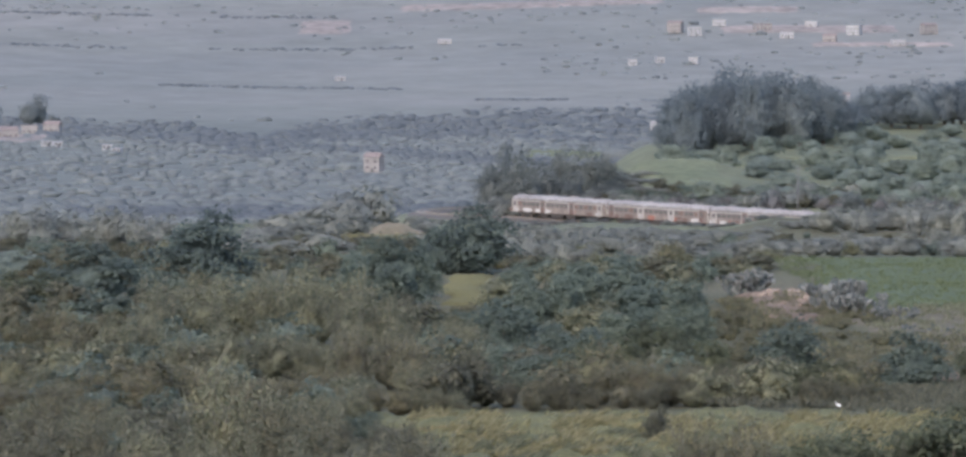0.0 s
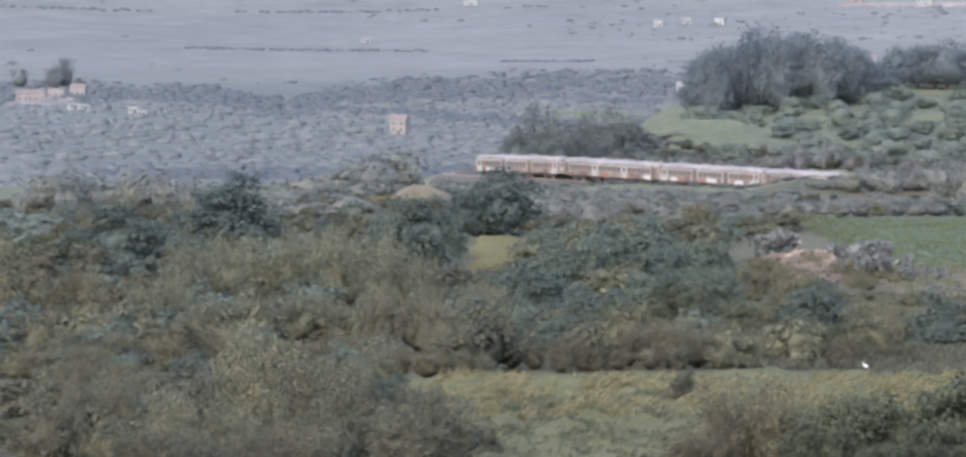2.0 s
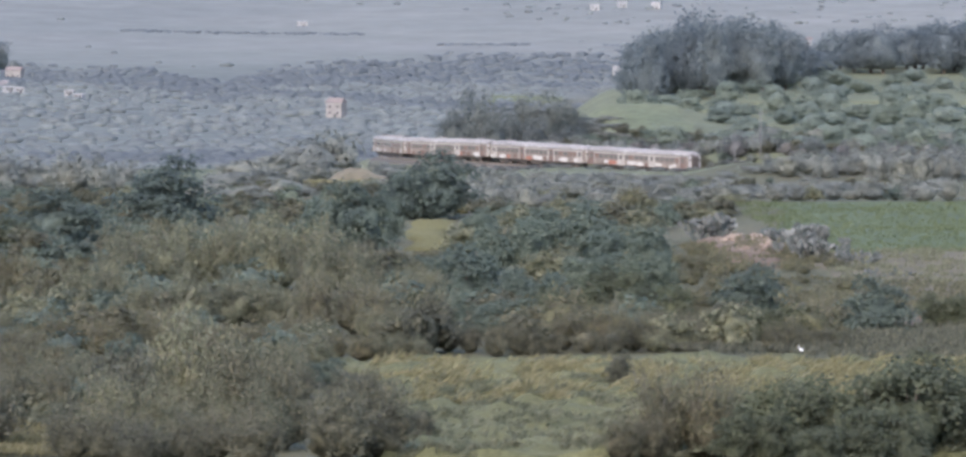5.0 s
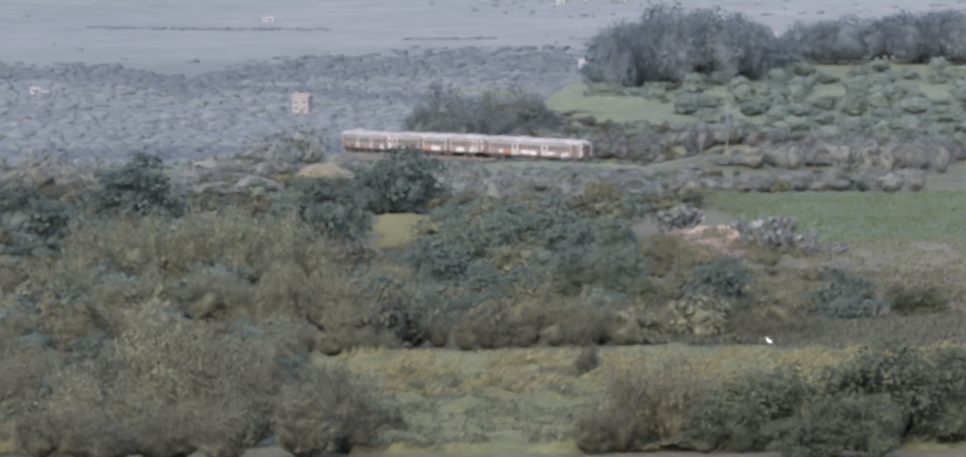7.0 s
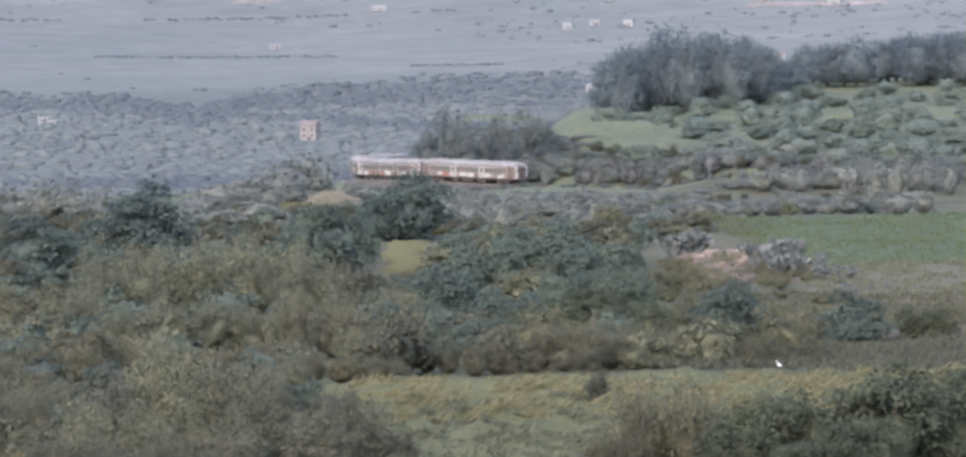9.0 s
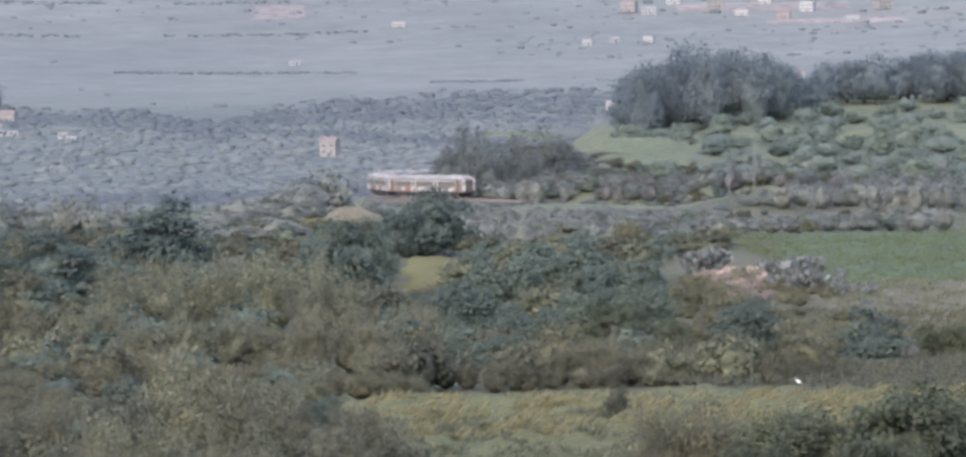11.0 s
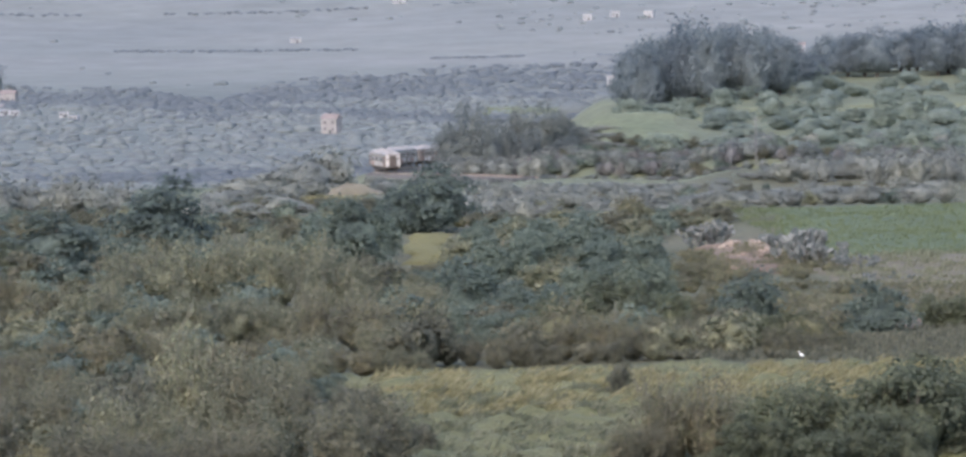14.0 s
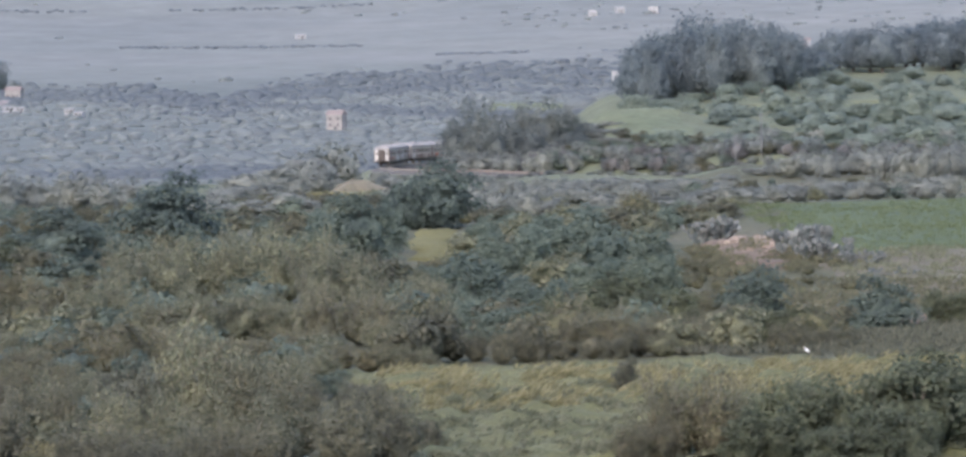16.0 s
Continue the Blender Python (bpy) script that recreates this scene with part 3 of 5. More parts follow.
    for x, ln in ((-3.5, 2.6), (0.4, 3.2), (4.0, 1.8)):
        part("equipment_box", box(ln, 2.3, 0.5, x, 0, 0.3, 0.04), M_UNDER, car)
    for x in (-9.3, 9.3):
        bogie = part("bogie", box(3.3, 2.1, 0.28, x, 0, 0.42, 0.05), M_UNDER, car)
        for wx in (-1.25, 1.25):
            for wy in (-0.75, 0.75):
                bm = bmesh.new()
                bmesh.ops.create_cone(bm, cap_ends=True, segments=18, radius1=0.46, radius2=0.43, depth=0.13,
                                      matrix=Matrix.Translation((x + wx, wy, 0.46)) @ Matrix.Rotation(radians(90), 4, "X"))
                part("wheel", bm, M_STEEL, bogie)
    return car


TRAIN = [carriage(31, "rear railway carriage, faded maroon with cream frames and graffiti"),
         carriage(32, "faded maroon passenger carriage covered in graffiti, white roof"),
         carriage(33, "maroon and cream carriage with white sprayed patches"),
         carriage(34, "leading railcar, red-brown sides and dirty white roof", True)]


def pole(x, y, h, arm):
    thing = tagged(new("line_pole"), "thin grey pole standing beside the railway", "pole", "line poles")
    v, f = [], []
    tube([(0, 0, -0.5), (0, 0, h * 0.5), (0, 0, h)], [0.11, 0.1, 0.08], 8, v, f)
    part("shaft", mesh_of("shaft", v, f, M_WOOD, True), M_WOOD, thing)
    part("crossarm", box(arm, 0.1, 0.1, 0, 0, h - 0.5, 0.01), M_WOOD, thing)
    thing.matrix_basis = pose(x, y, ground_z(x, y), 0, 0, 20)


for px, py, ph in ((46.9, 722, 7.0), (51.0, 723, 7.5)):
    pole(px, py, ph, 1.3)


# ---------- trees and shrubs ----------
def lobes_of(rng, n, low, spread, lift=0.5):
    """Lobes of a crown one metre high and one wide."""
    out = []
    for i in range(n):
        a, r = rng.uniform(0, 6.28), spread * math.sqrt(rng.uniform(0.02, 1))
        top = 0.86 * math.sqrt(max(0.05, 1 - (r / 0.46) ** 2))
        z = low + (max(top, low + 0.05) - low) * rng.uniform(0.0, 1) ** lift
        s = rng.uniform(0.1, 0.18)
        out.append((r * math.cos(a), r * math.sin(a), z, s * 1.15, s * 1.15, s * rng.uniform(0.7, 1.0)))
    return np.array(out)


def trunk_mesh(rng, lobes, thick):
    v, f = [], []
    tube([(0, 0, -0.06), (0.01, 0, 0.12), (0.0, 0.015, 0.32)], [thick * 1.3, thick, thick * 0.75], 7, v, f)
    for x, y, z, *_ in lobes[:6]:
        tube([(0, 0.01, 0.22), (x * 0.45, y * 0.45, 0.25 + (z - 0.25) * 0.5), (x * 0.85, y * 0.85, z)], [thick * 0.6, thick * 0.4, thick * 0.15], 5, v, f)
    return mesh_of("trunk", v, f, M_BARK, True)


def broadleaf(name, seed, n, size, mat, lobes=36, low=0.07, spread=0.36, thick=0.03, aspect=1.5, fill=0.6):
    """A leafy tree or bush: a forked trunk and a lobed crown of single leaves with gaps."""
    rng = np.random.default_rng(seed)
    thing = new(name)
    lb = lobes_of(rng, lobes, low, spread, 0.75 if thick >= 0.03 else 0.95)
    part("trunk", trunk_mesh(rng, lb, thick), M_BARK, thing)
    c, d = around(rng, lb, n, 0.6, 1.18, 0.35)
    core = mass(rng, BALL, spread * fill, fill * 0.93, 0.25 if fill < 0.7 else 0.34, 0.8, 0.25 if fill < 0.7 else 0.18)
    core[0][:, 2] = np.maximum(core[0][:, 2], low - 0.06)
    part("crown", leaf_mesh("crown", c, d, size, mat, aspect, rng=rng, core=core), mat, thing)
    return thing


def spray_shrub(name, seed, sprays, per, size, mat, twig, droop=0.1):
    """A shrub of many thin upright stems, each carrying narrow leaves."""
    rng = np.random.default_rng(seed)
    thing = new(name)
    v, f, cs, ns, al = [], [], [], [], []
    for i in range(sprays):
        a, r0 = rng.uniform(0, 6.28), 0.1 * math.sqrt(rng.uniform(0, 1))
        up = rng.uniform(0.1, 1.0)
        flat = math.sqrt(1 - up * up)
        reach = rng.uniform(0.7, 1.06)
        p0 = np.array((r0 * math.cos(a), r0 * math.sin(a), 0.0))
        p2 = np.array((0.5 * flat * math.cos(a), 0.5 * flat * math.sin(a), 0.06 + 0.92 * up ** 0.8)) * reach
        p1 = p0 * 0.4 + p2 * 0.5 + np.array((0, 0, droop * (0.6 + flat)))
        def at(t):
            return (1 - t) ** 2 * p0 + 2 * t * (1 - t) * p1 + t * t * p2
        if i % 2 == 0:
            tube([tuple(at(t)) for t in (0, 0.5, 1)], [0.008, 0.005, 0.0015], 3, v, f)
        for k in range(twig):
            t = rng.uniform(0.3, 0.95)
            q = at(t)
            e = q + np.array((rng.normal() * 0.09, rng.normal() * 0.09, abs(rng.normal()) * 0.12 + 0.03))
            tube([tuple(q), tuple(e)], [0.004, 0.001], 3, v, f)
        t = rng.uniform(0.35, 1.04, per)[:, None]
        pts = (1 - t) ** 2 * p0 + 2 * t * (1 - t) * p1 + t * t * p2
        cs.append(pts + rng.normal(size=(per, 3)) * 0.04)
        ns.append(rng.normal(size=(per, 3)) + np.array((math.cos(a), math.sin(a), 1.0)))
        al.append((p2 - p1)[None, :] * 1.5 + rng.normal(size=(per, 3)) * 0.35)
    part("branchwork", mesh_of("branchwork", v, f, M_TWIG), M_TWIG, thing)
    cs = np.concatenate(cs)
    cs[:, 2] = np.abs(cs[:, 2])
    core = mass(rng, BALL, 0.27, 0.56, 0.25, 0.7, 0.22)
    part("foliage", leaf_mesh("foliage", cs, np.concatenate(ns), size, mat, 3.0, np.concatenate(al), rng, core), mat, thing)
    return thing


def tall_tree(name, seed, n, mat):
    """A tall grove tree with a narrow, ragged, nearly full-length crown."""
    rng = np.random.default_rng(seed)
    thing = new(name)
    lb = []
    for i in range(20):
        z = rng.uniform(0.1, 0.9)
        r = 0.3 * math.sin(math.pi * min(1, 0.25 + 0.75 * (1 - z))) * math.sqrt(rng.uniform(0, 1))
        a = rng.uniform(0, 6.28)
        s = rng.uniform(0.1, 0.17)
        lb.append((r * math.cos(a), r * math.sin(a), z, s * 1.3, s * 1.3, s * 0.75))
    lb = np.array(lb)
    part("trunk", trunk_mesh(rng, lb, 0.022), M_BARK, thing)
    c, d = around(rng, lb, n, 0.6, 1.12, 0.3)
    part("crown", leaf_mesh("crown", c, d, 0.036, mat, 1.6, rng=rng, core=mass(rng, BALL, 0.24, 0.72, 0.36, 0.7, 0.2)), mat, thing)
    return thing


KINDS = {
    "oak": [broadleaf("tree", 100 + i, 3400, 0.035, M_OAK) for i in range(3)],
    "olive": [broadleaf("olive_tree", 120 + i, 1200, 0.052, M_OLIVE, 22, 0.06, 0.38, 0.028, 1.2, 0.74) for i in range(3)],
    "pale": [spray_shrub("shrub", 140 + i, 130, 24, 0.02, M_PALE, 1) for i in range(3)],
    "brown": [spray_shrub("bare_shrub", 160 + i, 120, 22, 0.019, M_BROWN, 2) for i in range(3)],
    "lime": [broadleaf("bush", 180 + i, 2800, 0.034, M_LIME, 22, 0.08, 0.36, 0.02) for i in range(2)],
    "dusk": [spray_shrub("shrub", 210 + i, 130, 24, 0.02, M_DUSK, 1) for i in range(3)],
    "grey": [broadleaf("bush", 200 + i, 3000, 0.032, M_DUSK, 24, 0.06, 0.37, 0.02) for i in range(3)],
    "green": [broadleaf("bush", 220 + i, 3200, 0.035, M_LEAF, 30, 0.06, 0.37, 0.02) for i in range(3)],
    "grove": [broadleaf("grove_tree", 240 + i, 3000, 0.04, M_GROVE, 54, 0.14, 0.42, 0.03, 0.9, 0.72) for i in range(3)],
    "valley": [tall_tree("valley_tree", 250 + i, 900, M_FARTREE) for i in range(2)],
    "hedge": [broadleaf("scrub_bush", 260 + i, 800, 0.06, M_GREY, 22, 0.06, 0.39, 0.02, 1.3, 0.7) for i in range(3)],
    "thicket": [broadleaf("thicket_bush", 280 + i, 1100, 0.055, (M_DUSK, M_OAK, M_PALE)[i], 20, 0.06, 0.38, 0.02) for i in range(3)],
    "bend": [broadleaf("tree", 340 + i, 2600, 0.04, M_BEND, 40, 0.08, 0.4, 0.03, 1.0, 0.7) for i in range(2)],
    "trackside": [broadleaf("trackside_bush", 360 + i, 700, 0.06, (M_GREY, M_BEND, M_TRACK)[i], 22, 0.06, 0.39, 0.02, 1.3, 0.68) for i in range(3)],
    "low": [broadleaf("low_shrub", 310 + i, 700, 0.066, (M_OAK, M_DUSK)[i], 20, 0.06, 0.38, 0.02) for i in range(2)],
    "dome": [broadleaf("bush", 330 + i, 4800, 0.033, M_DOME, 44, 0.05, 0.4, 0.02) for i in range(2)],
    "twiggy": [spray_shrub("bare_shrub", 290 + i, 40, 18, 0.032, M_BROWN, 1) for i in range(2)],
}
LABELS = {
    "oak": ("dense dark green evergreen tree on the slope", "tree", "dark trees"),
    "olive": ("rounded silvery olive tree in grass", "tree", "olive trees"),
    "pale": ("feathery pale olive-green shrub with upright stems", "shrub", "pale shrubs"),
    "brown": ("half-bare brown twiggy shrub", "shrub", "brown shrubs"),
    "lime": ("leafy yellow-green bush among shrubs", "bush", "lime bushes"),
    "dusk": ("dense dull brown-green shrub with fine leaves", "shrub", "dull shrubs"),
    "grey": ("dull grey-green bush on the slope", "bush", "grey bushes"),
    "green": ("leafy mid-green bush on the slope", "bush", "green bushes"),
    "grove": ("tall dark tree in a dense grove", "tree", "grove trees"),
    "valley": ("lone haze-tinted tree beside valley houses", "tree", "valley trees"),
    "hedge": ("low grey-green bush in scrub by the railway", "bush", "scrub bushes"),
    "thicket": ("rounded bush in the dense hillside thicket", "bush", "thicket bushes"),
    "bend": ("full dark grey-green tree inside the railway bend", "tree", "bend trees"),
    "trackside": ("grey-brown bush at the edge of the railway", "bush", "trackside bushes"),
    "low": ("low dull shrub covering the slope", "shrub", "low shrubs"),
    "dome": ("broad dark green bush, rounded and dense", "bush", "dome bushes"),
    "twiggy": ("low brown twiggy shrub on the slope", "shrub", "twiggy shrubs"),
}
FIRST = {}
PLANT_RNG = np.random.default_rng(77)


def plant(kind, x, y, h, w, sink=0.0):
    """Stands a plant of that height and width on the ground."""
    protos = KINDS[kind]
    proto = protos[int(PLANT_RNG.integers(0, len(protos)))]
    m = Matrix.LocRotScale((x, y, ground_z(x, y) - sink), Euler((0, 0, PLANT_RNG.uniform(0, 6.28))), (w, w, h))
    if proto not in FIRST:
        FIRST[proto] = m
        label, category, group = LABELS[kind]
        tagged(proto, label, category, group)
        return
    copy_thing(proto, m)


# x, y, height, width of single plants, kind by kind
for spot in (
    (-10.9, 440, 4.6, 5.3),
    (9.6, 401, 5.4, 6.3),
    (13.5, 398, 5.5, 6.3),
    (14.2, 384, 4.9, 5.1),
    (17.4, 384, 4.9, 5.1),
    (4.8, 389, 4.9, 4.8),
    (7.8, 390, 4.9, 4.8),
    (2.2, 352, 5.7, 5.9),
    (6.1, 341, 4.0, 3.9),
    (8.6, 338, 3.9, 3.9),
    (3.9, 316, 3.3, 3.4),
    (6.0, 319, 3.0, 3.4),
    (3.3, 325, 3.5, 4.4),
    (15.7, 361, 3.5, 3.3),
    (17.7, 362, 3.4, 3.3),
    (11.4, 363, 3.6, 3.6),
    (13.7, 366, 3.7, 3.6),
    (-7.6, 262, 1.8, 2.4),
    (-6.1, 264, 1.8, 2.4),
):
    plant("oak", *spot)
for spot in (
    (21.7, 805, 4.7, 9.7),
    (-46.5, 460, 5.7, 9.9),
):
    plant("olive", *spot)
for spot in (
    (-24.9, 359, 6.8, 5.7),
    (-21.8, 361, 6.4, 5.7),
    (-20.7, 371, 6.4, 5.8),
    (-17.4, 369, 6.4, 5.8),
    (-16.4, 367, 6.7, 5.4),
    (-13.4, 364, 7.0, 5.4),
    (-12.7, 372, 6.3, 5.5),
    (-9.6, 372, 6.6, 5.5),
    (-9.3, 359, 5.5, 5.0),
    (-6.5, 360, 5.5, 5.0),
    (-26.5, 338, 4.5, 3.9),
    (-24.0, 341, 4.7, 3.9),
    (-17.4, 324, 4.5, 4.8),
    (-14.4, 327, 4.4, 4.8),
    (-21.4, 330, 4.0, 4.4),
    (-18.7, 330, 4.0, 4.4),
    (-4.4, 311, 2.6, 3.1),
    (-2.5, 308, 2.8, 3.1),
    (-12.0, 327, 3.6, 4.3),
    (-9.3, 326, 3.5, 4.3),
    (-12.7, 234, 7.6, 6.6),
    (-15.9, 226, 4.7, 3.8),
    (-13.6, 226, 4.6, 3.8),
):
    plant("pale", *spot)
for spot in (
    (-11.2, 230, 5.0, 4.0),
    (-8.7, 229, 4.7, 4.0),
    (-16.6, 228, 4.6, 4.9),
    (-21.6, 249, 3.5, 3.3),
    (-19.6, 252, 3.5, 3.3),
    (-10.3, 264, 2.6, 3.3),
    (-8.3, 262, 2.7, 3.3),
    (-9.2, 273, 2.2, 3.2),
    (-7.3, 275, 2.2, 3.2),
    (-5.5, 330, 4.5, 5.3),
    (13.9, 288, 1.8, 2.4),
    (15.4, 290, 2.1, 2.4),
    (16.9, 292, 1.8, 2.4),
    (-28.6, 301, 2.6, 3.5),
    (-26.4, 300, 2.4, 3.5),
    (-3.8, 292, 1.6, 2.1),
    (-2.5, 289, 1.8, 2.1),
    (-1.2, 289, 1.6, 2.1),
    (-3.9, 376, 1.5, 2.0),
    (-2.7, 376, 1.6, 2.0),
    (-3.0, 368, 2.4, 2.3),
    (-1.6, 368, 2.4, 2.3),
    (-1.2, 352, 3.6, 3.3),
):
    plant("pale", *spot)
for spot in (
    (-0.4, 349, 3.5, 3.2),
    (0.8, 338, 3.1, 2.7),
):
    plant("pale", *spot)
for spot in (
    (-8.3, 316, 5.2, 4.2),
    (-5.7, 320, 4.9, 4.2),
    (-4.4, 315, 4.5, 5.5),
    (-10.2, 302, 2.8, 3.7),
    (-7.9, 299, 2.8, 3.7),
    (-20.6, 294, 3.3, 4.6),
    (-17.7, 296, 3.2, 4.6),
    (-24.0, 291, 3.1, 4.1),
    (-21.4, 289, 3.0, 4.1),
    (-16.6, 289, 2.6, 4.1),
    (-14.1, 288, 2.4, 4.1),
    (-28.4, 280, 2.7, 3.9),
    (-26.0, 282, 2.8, 3.9),
    (-24.6, 267, 2.6, 3.5),
    (-22.4, 268, 2.5, 3.5),
    (-13.5, 291, 2.0, 2.8),
    (-11.8, 291, 2.3, 2.8),
    (-10.1, 290, 2.0, 2.8),
    (10.9, 295, 3.8, 4.7),
    (11.9, 290, 3.1, 2.9),
    (13.7, 293, 3.2, 2.9),
    (8.2, 296, 2.8, 2.5),
    (9.8, 296, 2.8, 2.5),
):
    plant("brown", *spot)
for spot in (
    (14.5, 302, 3.2, 2.7),
    (16.2, 300, 3.1, 2.7),
    (16.4, 294, 2.4, 2.7),
    (18.1, 294, 2.5, 2.7),
    (11.1, 224, 5.0, 4.4),
    (13.2, 224, 5.2, 4.6),
    (8.9, 221, 2.6, 2.6),
    (10.5, 222, 2.6, 2.6),
    (-35.1, 373, 3.4, 3.1),
    (-33.2, 371, 3.4, 3.1),
    (-2.1, 300, 1.9, 2.5),
    (-0.6, 299, 1.8, 2.5),
    (-27.0, 258, 2.3, 3.0),
    (-25.2, 260, 2.3, 3.0),
    (-6.4, 285, 2.1, 2.8),
    (-4.6, 284, 2.1, 2.8),
):
    plant("brown", *spot)
for spot in (
    (-27.8, 355, 4.7, 5.7),
    (-35.7, 346, 3.2, 3.4),
    (-33.6, 347, 3.1, 3.4),
    (-31.2, 347, 3.2, 3.1),
    (-29.3, 346, 3.0, 3.1),
    (-39.1, 453, 5.3, 5.3),
    (-35.8, 456, 5.3, 5.3),
    (-3.3, 284, 1.2, 2.0),
    (-2.1, 284, 1.4, 2.0),
    (-0.8, 284, 1.2, 2.0),
    (-43.5, 448, 4.9, 5.2),
    (-40.3, 451, 5.1, 5.2),
):
    plant("lime", *spot)
for spot in (
    (-0.7, 232, 2.7, 1.6),
    (-15.3, 337, 3.9, 3.9),
    (-12.9, 333, 3.8, 3.9),
    (6.2, 292, 2.1, 2.2),
    (7.5, 292, 2.1, 2.2),
    (10.4, 262, 3.0, 1.9),
    (17.5, 298, 2.0, 2.5),
    (19.0, 298, 2.1, 2.5),
    (9.5, 291, 2.2, 2.6),
    (11.2, 288, 2.2, 2.6),
):
    plant("grey", *spot)
for spot in (
    (15.0, 296, 2.7, 2.4),
    (16.5, 298, 2.7, 2.4),
    (18.9, 300, 3.0, 3.6),
    (23.9, 296, 1.7, 2.0),
    (25.1, 297, 1.6, 2.0),
    (21.3, 291, 2.2, 2.2),
    (22.6, 292, 2.4, 2.2),
    (12.4, 290, 2.1, 2.4),
    (13.9, 292, 2.1, 2.4),
    (3.8, 291, 2.4, 2.4),
    (5.3, 292, 2.4, 2.4),
    (0.7, 295, 2.2, 2.2),
    (2.1, 294, 2.3, 2.2),
    (-0.2, 320, 3.7, 3.9),
    (-2.0, 335, 3.6, 4.0),
    (-2.8, 223, 4.4, 4.8),
    (-4.8, 219, 4.2, 4.4),
    (-5.1, 250, 2.7, 2.5),
    (-3.6, 250, 2.7, 2.5),
):
    plant("dusk", *spot)
for spot in (
    (-15.6, 233, 5.9, 5.2),
    (-10.0, 232, 6.6, 5.4),
    (-8.0, 231, 5.4, 4.6),
    (-22.4, 243, 3.9, 3.4),
    (-20.2, 241, 3.9, 3.4),
    (-22.8, 229, 4.3, 5.2),
    (-10.9, 217, 3.2, 3.9),
    (-8.5, 214, 3.3, 3.9),
    (-9.2, 258, 1.9, 2.6),
    (-7.6, 256, 2.0, 2.6),
    (-13.7, 212, 2.7, 3.2),
    (-11.7, 214, 2.7, 3.2),
    (-17.6, 220, 3.2, 3.3),
    (-15.5, 218, 3.1, 3.3),
):
    plant("dusk", *spot)
for spot in (
    (21.4, 302, 3.3, 3.5),
    (23.6, 302, 3.2, 3.5),
    (18.9, 224, 5.0, 4.6),
    (21.1, 223, 5.2, 4.8),
    (23.2, 222, 5.6, 6.2),
    (16.4, 222, 4.3, 4.2),
    (27.0, 224, 5.2, 5.6),
    (14.3, 218, 2.9, 2.7),
    (16.0, 218, 2.9, 2.7),
    (20.1, 214, 3.2, 3.2),
    (22.1, 214, 3.1, 3.2),
    (17.9, 212, 2.2, 3.2),
    (19.9, 213, 2.2, 3.2),
    (27.3, 252, 3.6, 4.6),
    (30.1, 250, 3.7, 4.6),
    (8.3, 329, 3.6, 4.1),
    (10.8, 332, 3.6, 4.1),
    (14.6, 330, 3.6, 3.6),
    (16.9, 329, 3.6, 3.6),
    (-42.5, 420, 3.9, 5.6),
    (-39.0, 421, 3.9, 5.6),
    (-26.3, 349, 2.9, 4.1),
    (-23.8, 349, 3.0, 4.1),
):
    plant("green", *spot)
for spot in (
    (12.8, 352, 3.3, 3.5),
    (15.0, 349, 3.4, 3.5),
    (36.0, 331, 2.9, 3.3),
    (38.0, 330, 2.9, 3.3),
    (-51.6, 419, 2.0, 4.3),
    (-48.9, 422, 2.3, 4.3),
    (-46.2, 422, 2.2, 4.3),
    (-43.5, 421, 1.9, 4.3),
    (-38.3, 300, 1.6, 3.4),
    (-36.2, 299, 1.9, 3.4),
    (-34.1, 300, 1.8, 3.4),
    (-32.0, 300, 1.7, 3.4),
    (-28.9, 242, 1.9, 2.9),
    (-27.2, 239, 2.1, 2.9),
    (-25.4, 239, 1.8, 2.9),
):
    plant("green", *spot)
for spot in (
    (44.8, 1028, 11.3, 9.1),
    (44.7, 1004, 14.7, 8.9),
    (45.9, 983, 16.4, 8.7),
    (49.2, 1028, 16.3, 9.1),
    (49.6, 996, 15.5, 8.8),
    (53.4, 1024, 17.0, 9.1),
    (55.4, 1027, 17.4, 9.1),
    (54.8, 993, 18.5, 8.8),
    (58.0, 1014, 18.3, 9.0),
    (60.2, 1021, 16.9, 9.0),
    (59.9, 985, 18.1, 8.7),
    (63.9, 1033, 14.8, 9.1),
):
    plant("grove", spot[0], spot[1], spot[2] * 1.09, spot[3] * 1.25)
for spot in (
    (66.2, 1032, 15.4, 9.1),
    (66.0, 1012, 16.7, 9.0),
    (66.3, 991, 15.6, 8.8),
    (68.2, 993, 16.1, 8.8),
    (69.7, 986, 14.6, 8.7),
    (74.0, 1016, 14.2, 9.0),
    (77.5, 1039, 13.9, 9.2),
    (75.6, 996, 13.5, 8.8),
    (80.0, 1029, 10.4, 9.1),
    (81.8, 1026, 8.6, 9.1),
    (88.0, 1057, 6.4, 9.6),
    (94.1, 1095, 8.0, 10.0),
):
    plant("grove", spot[0], spot[1], spot[2] * 1.09, spot[3] * 1.25)
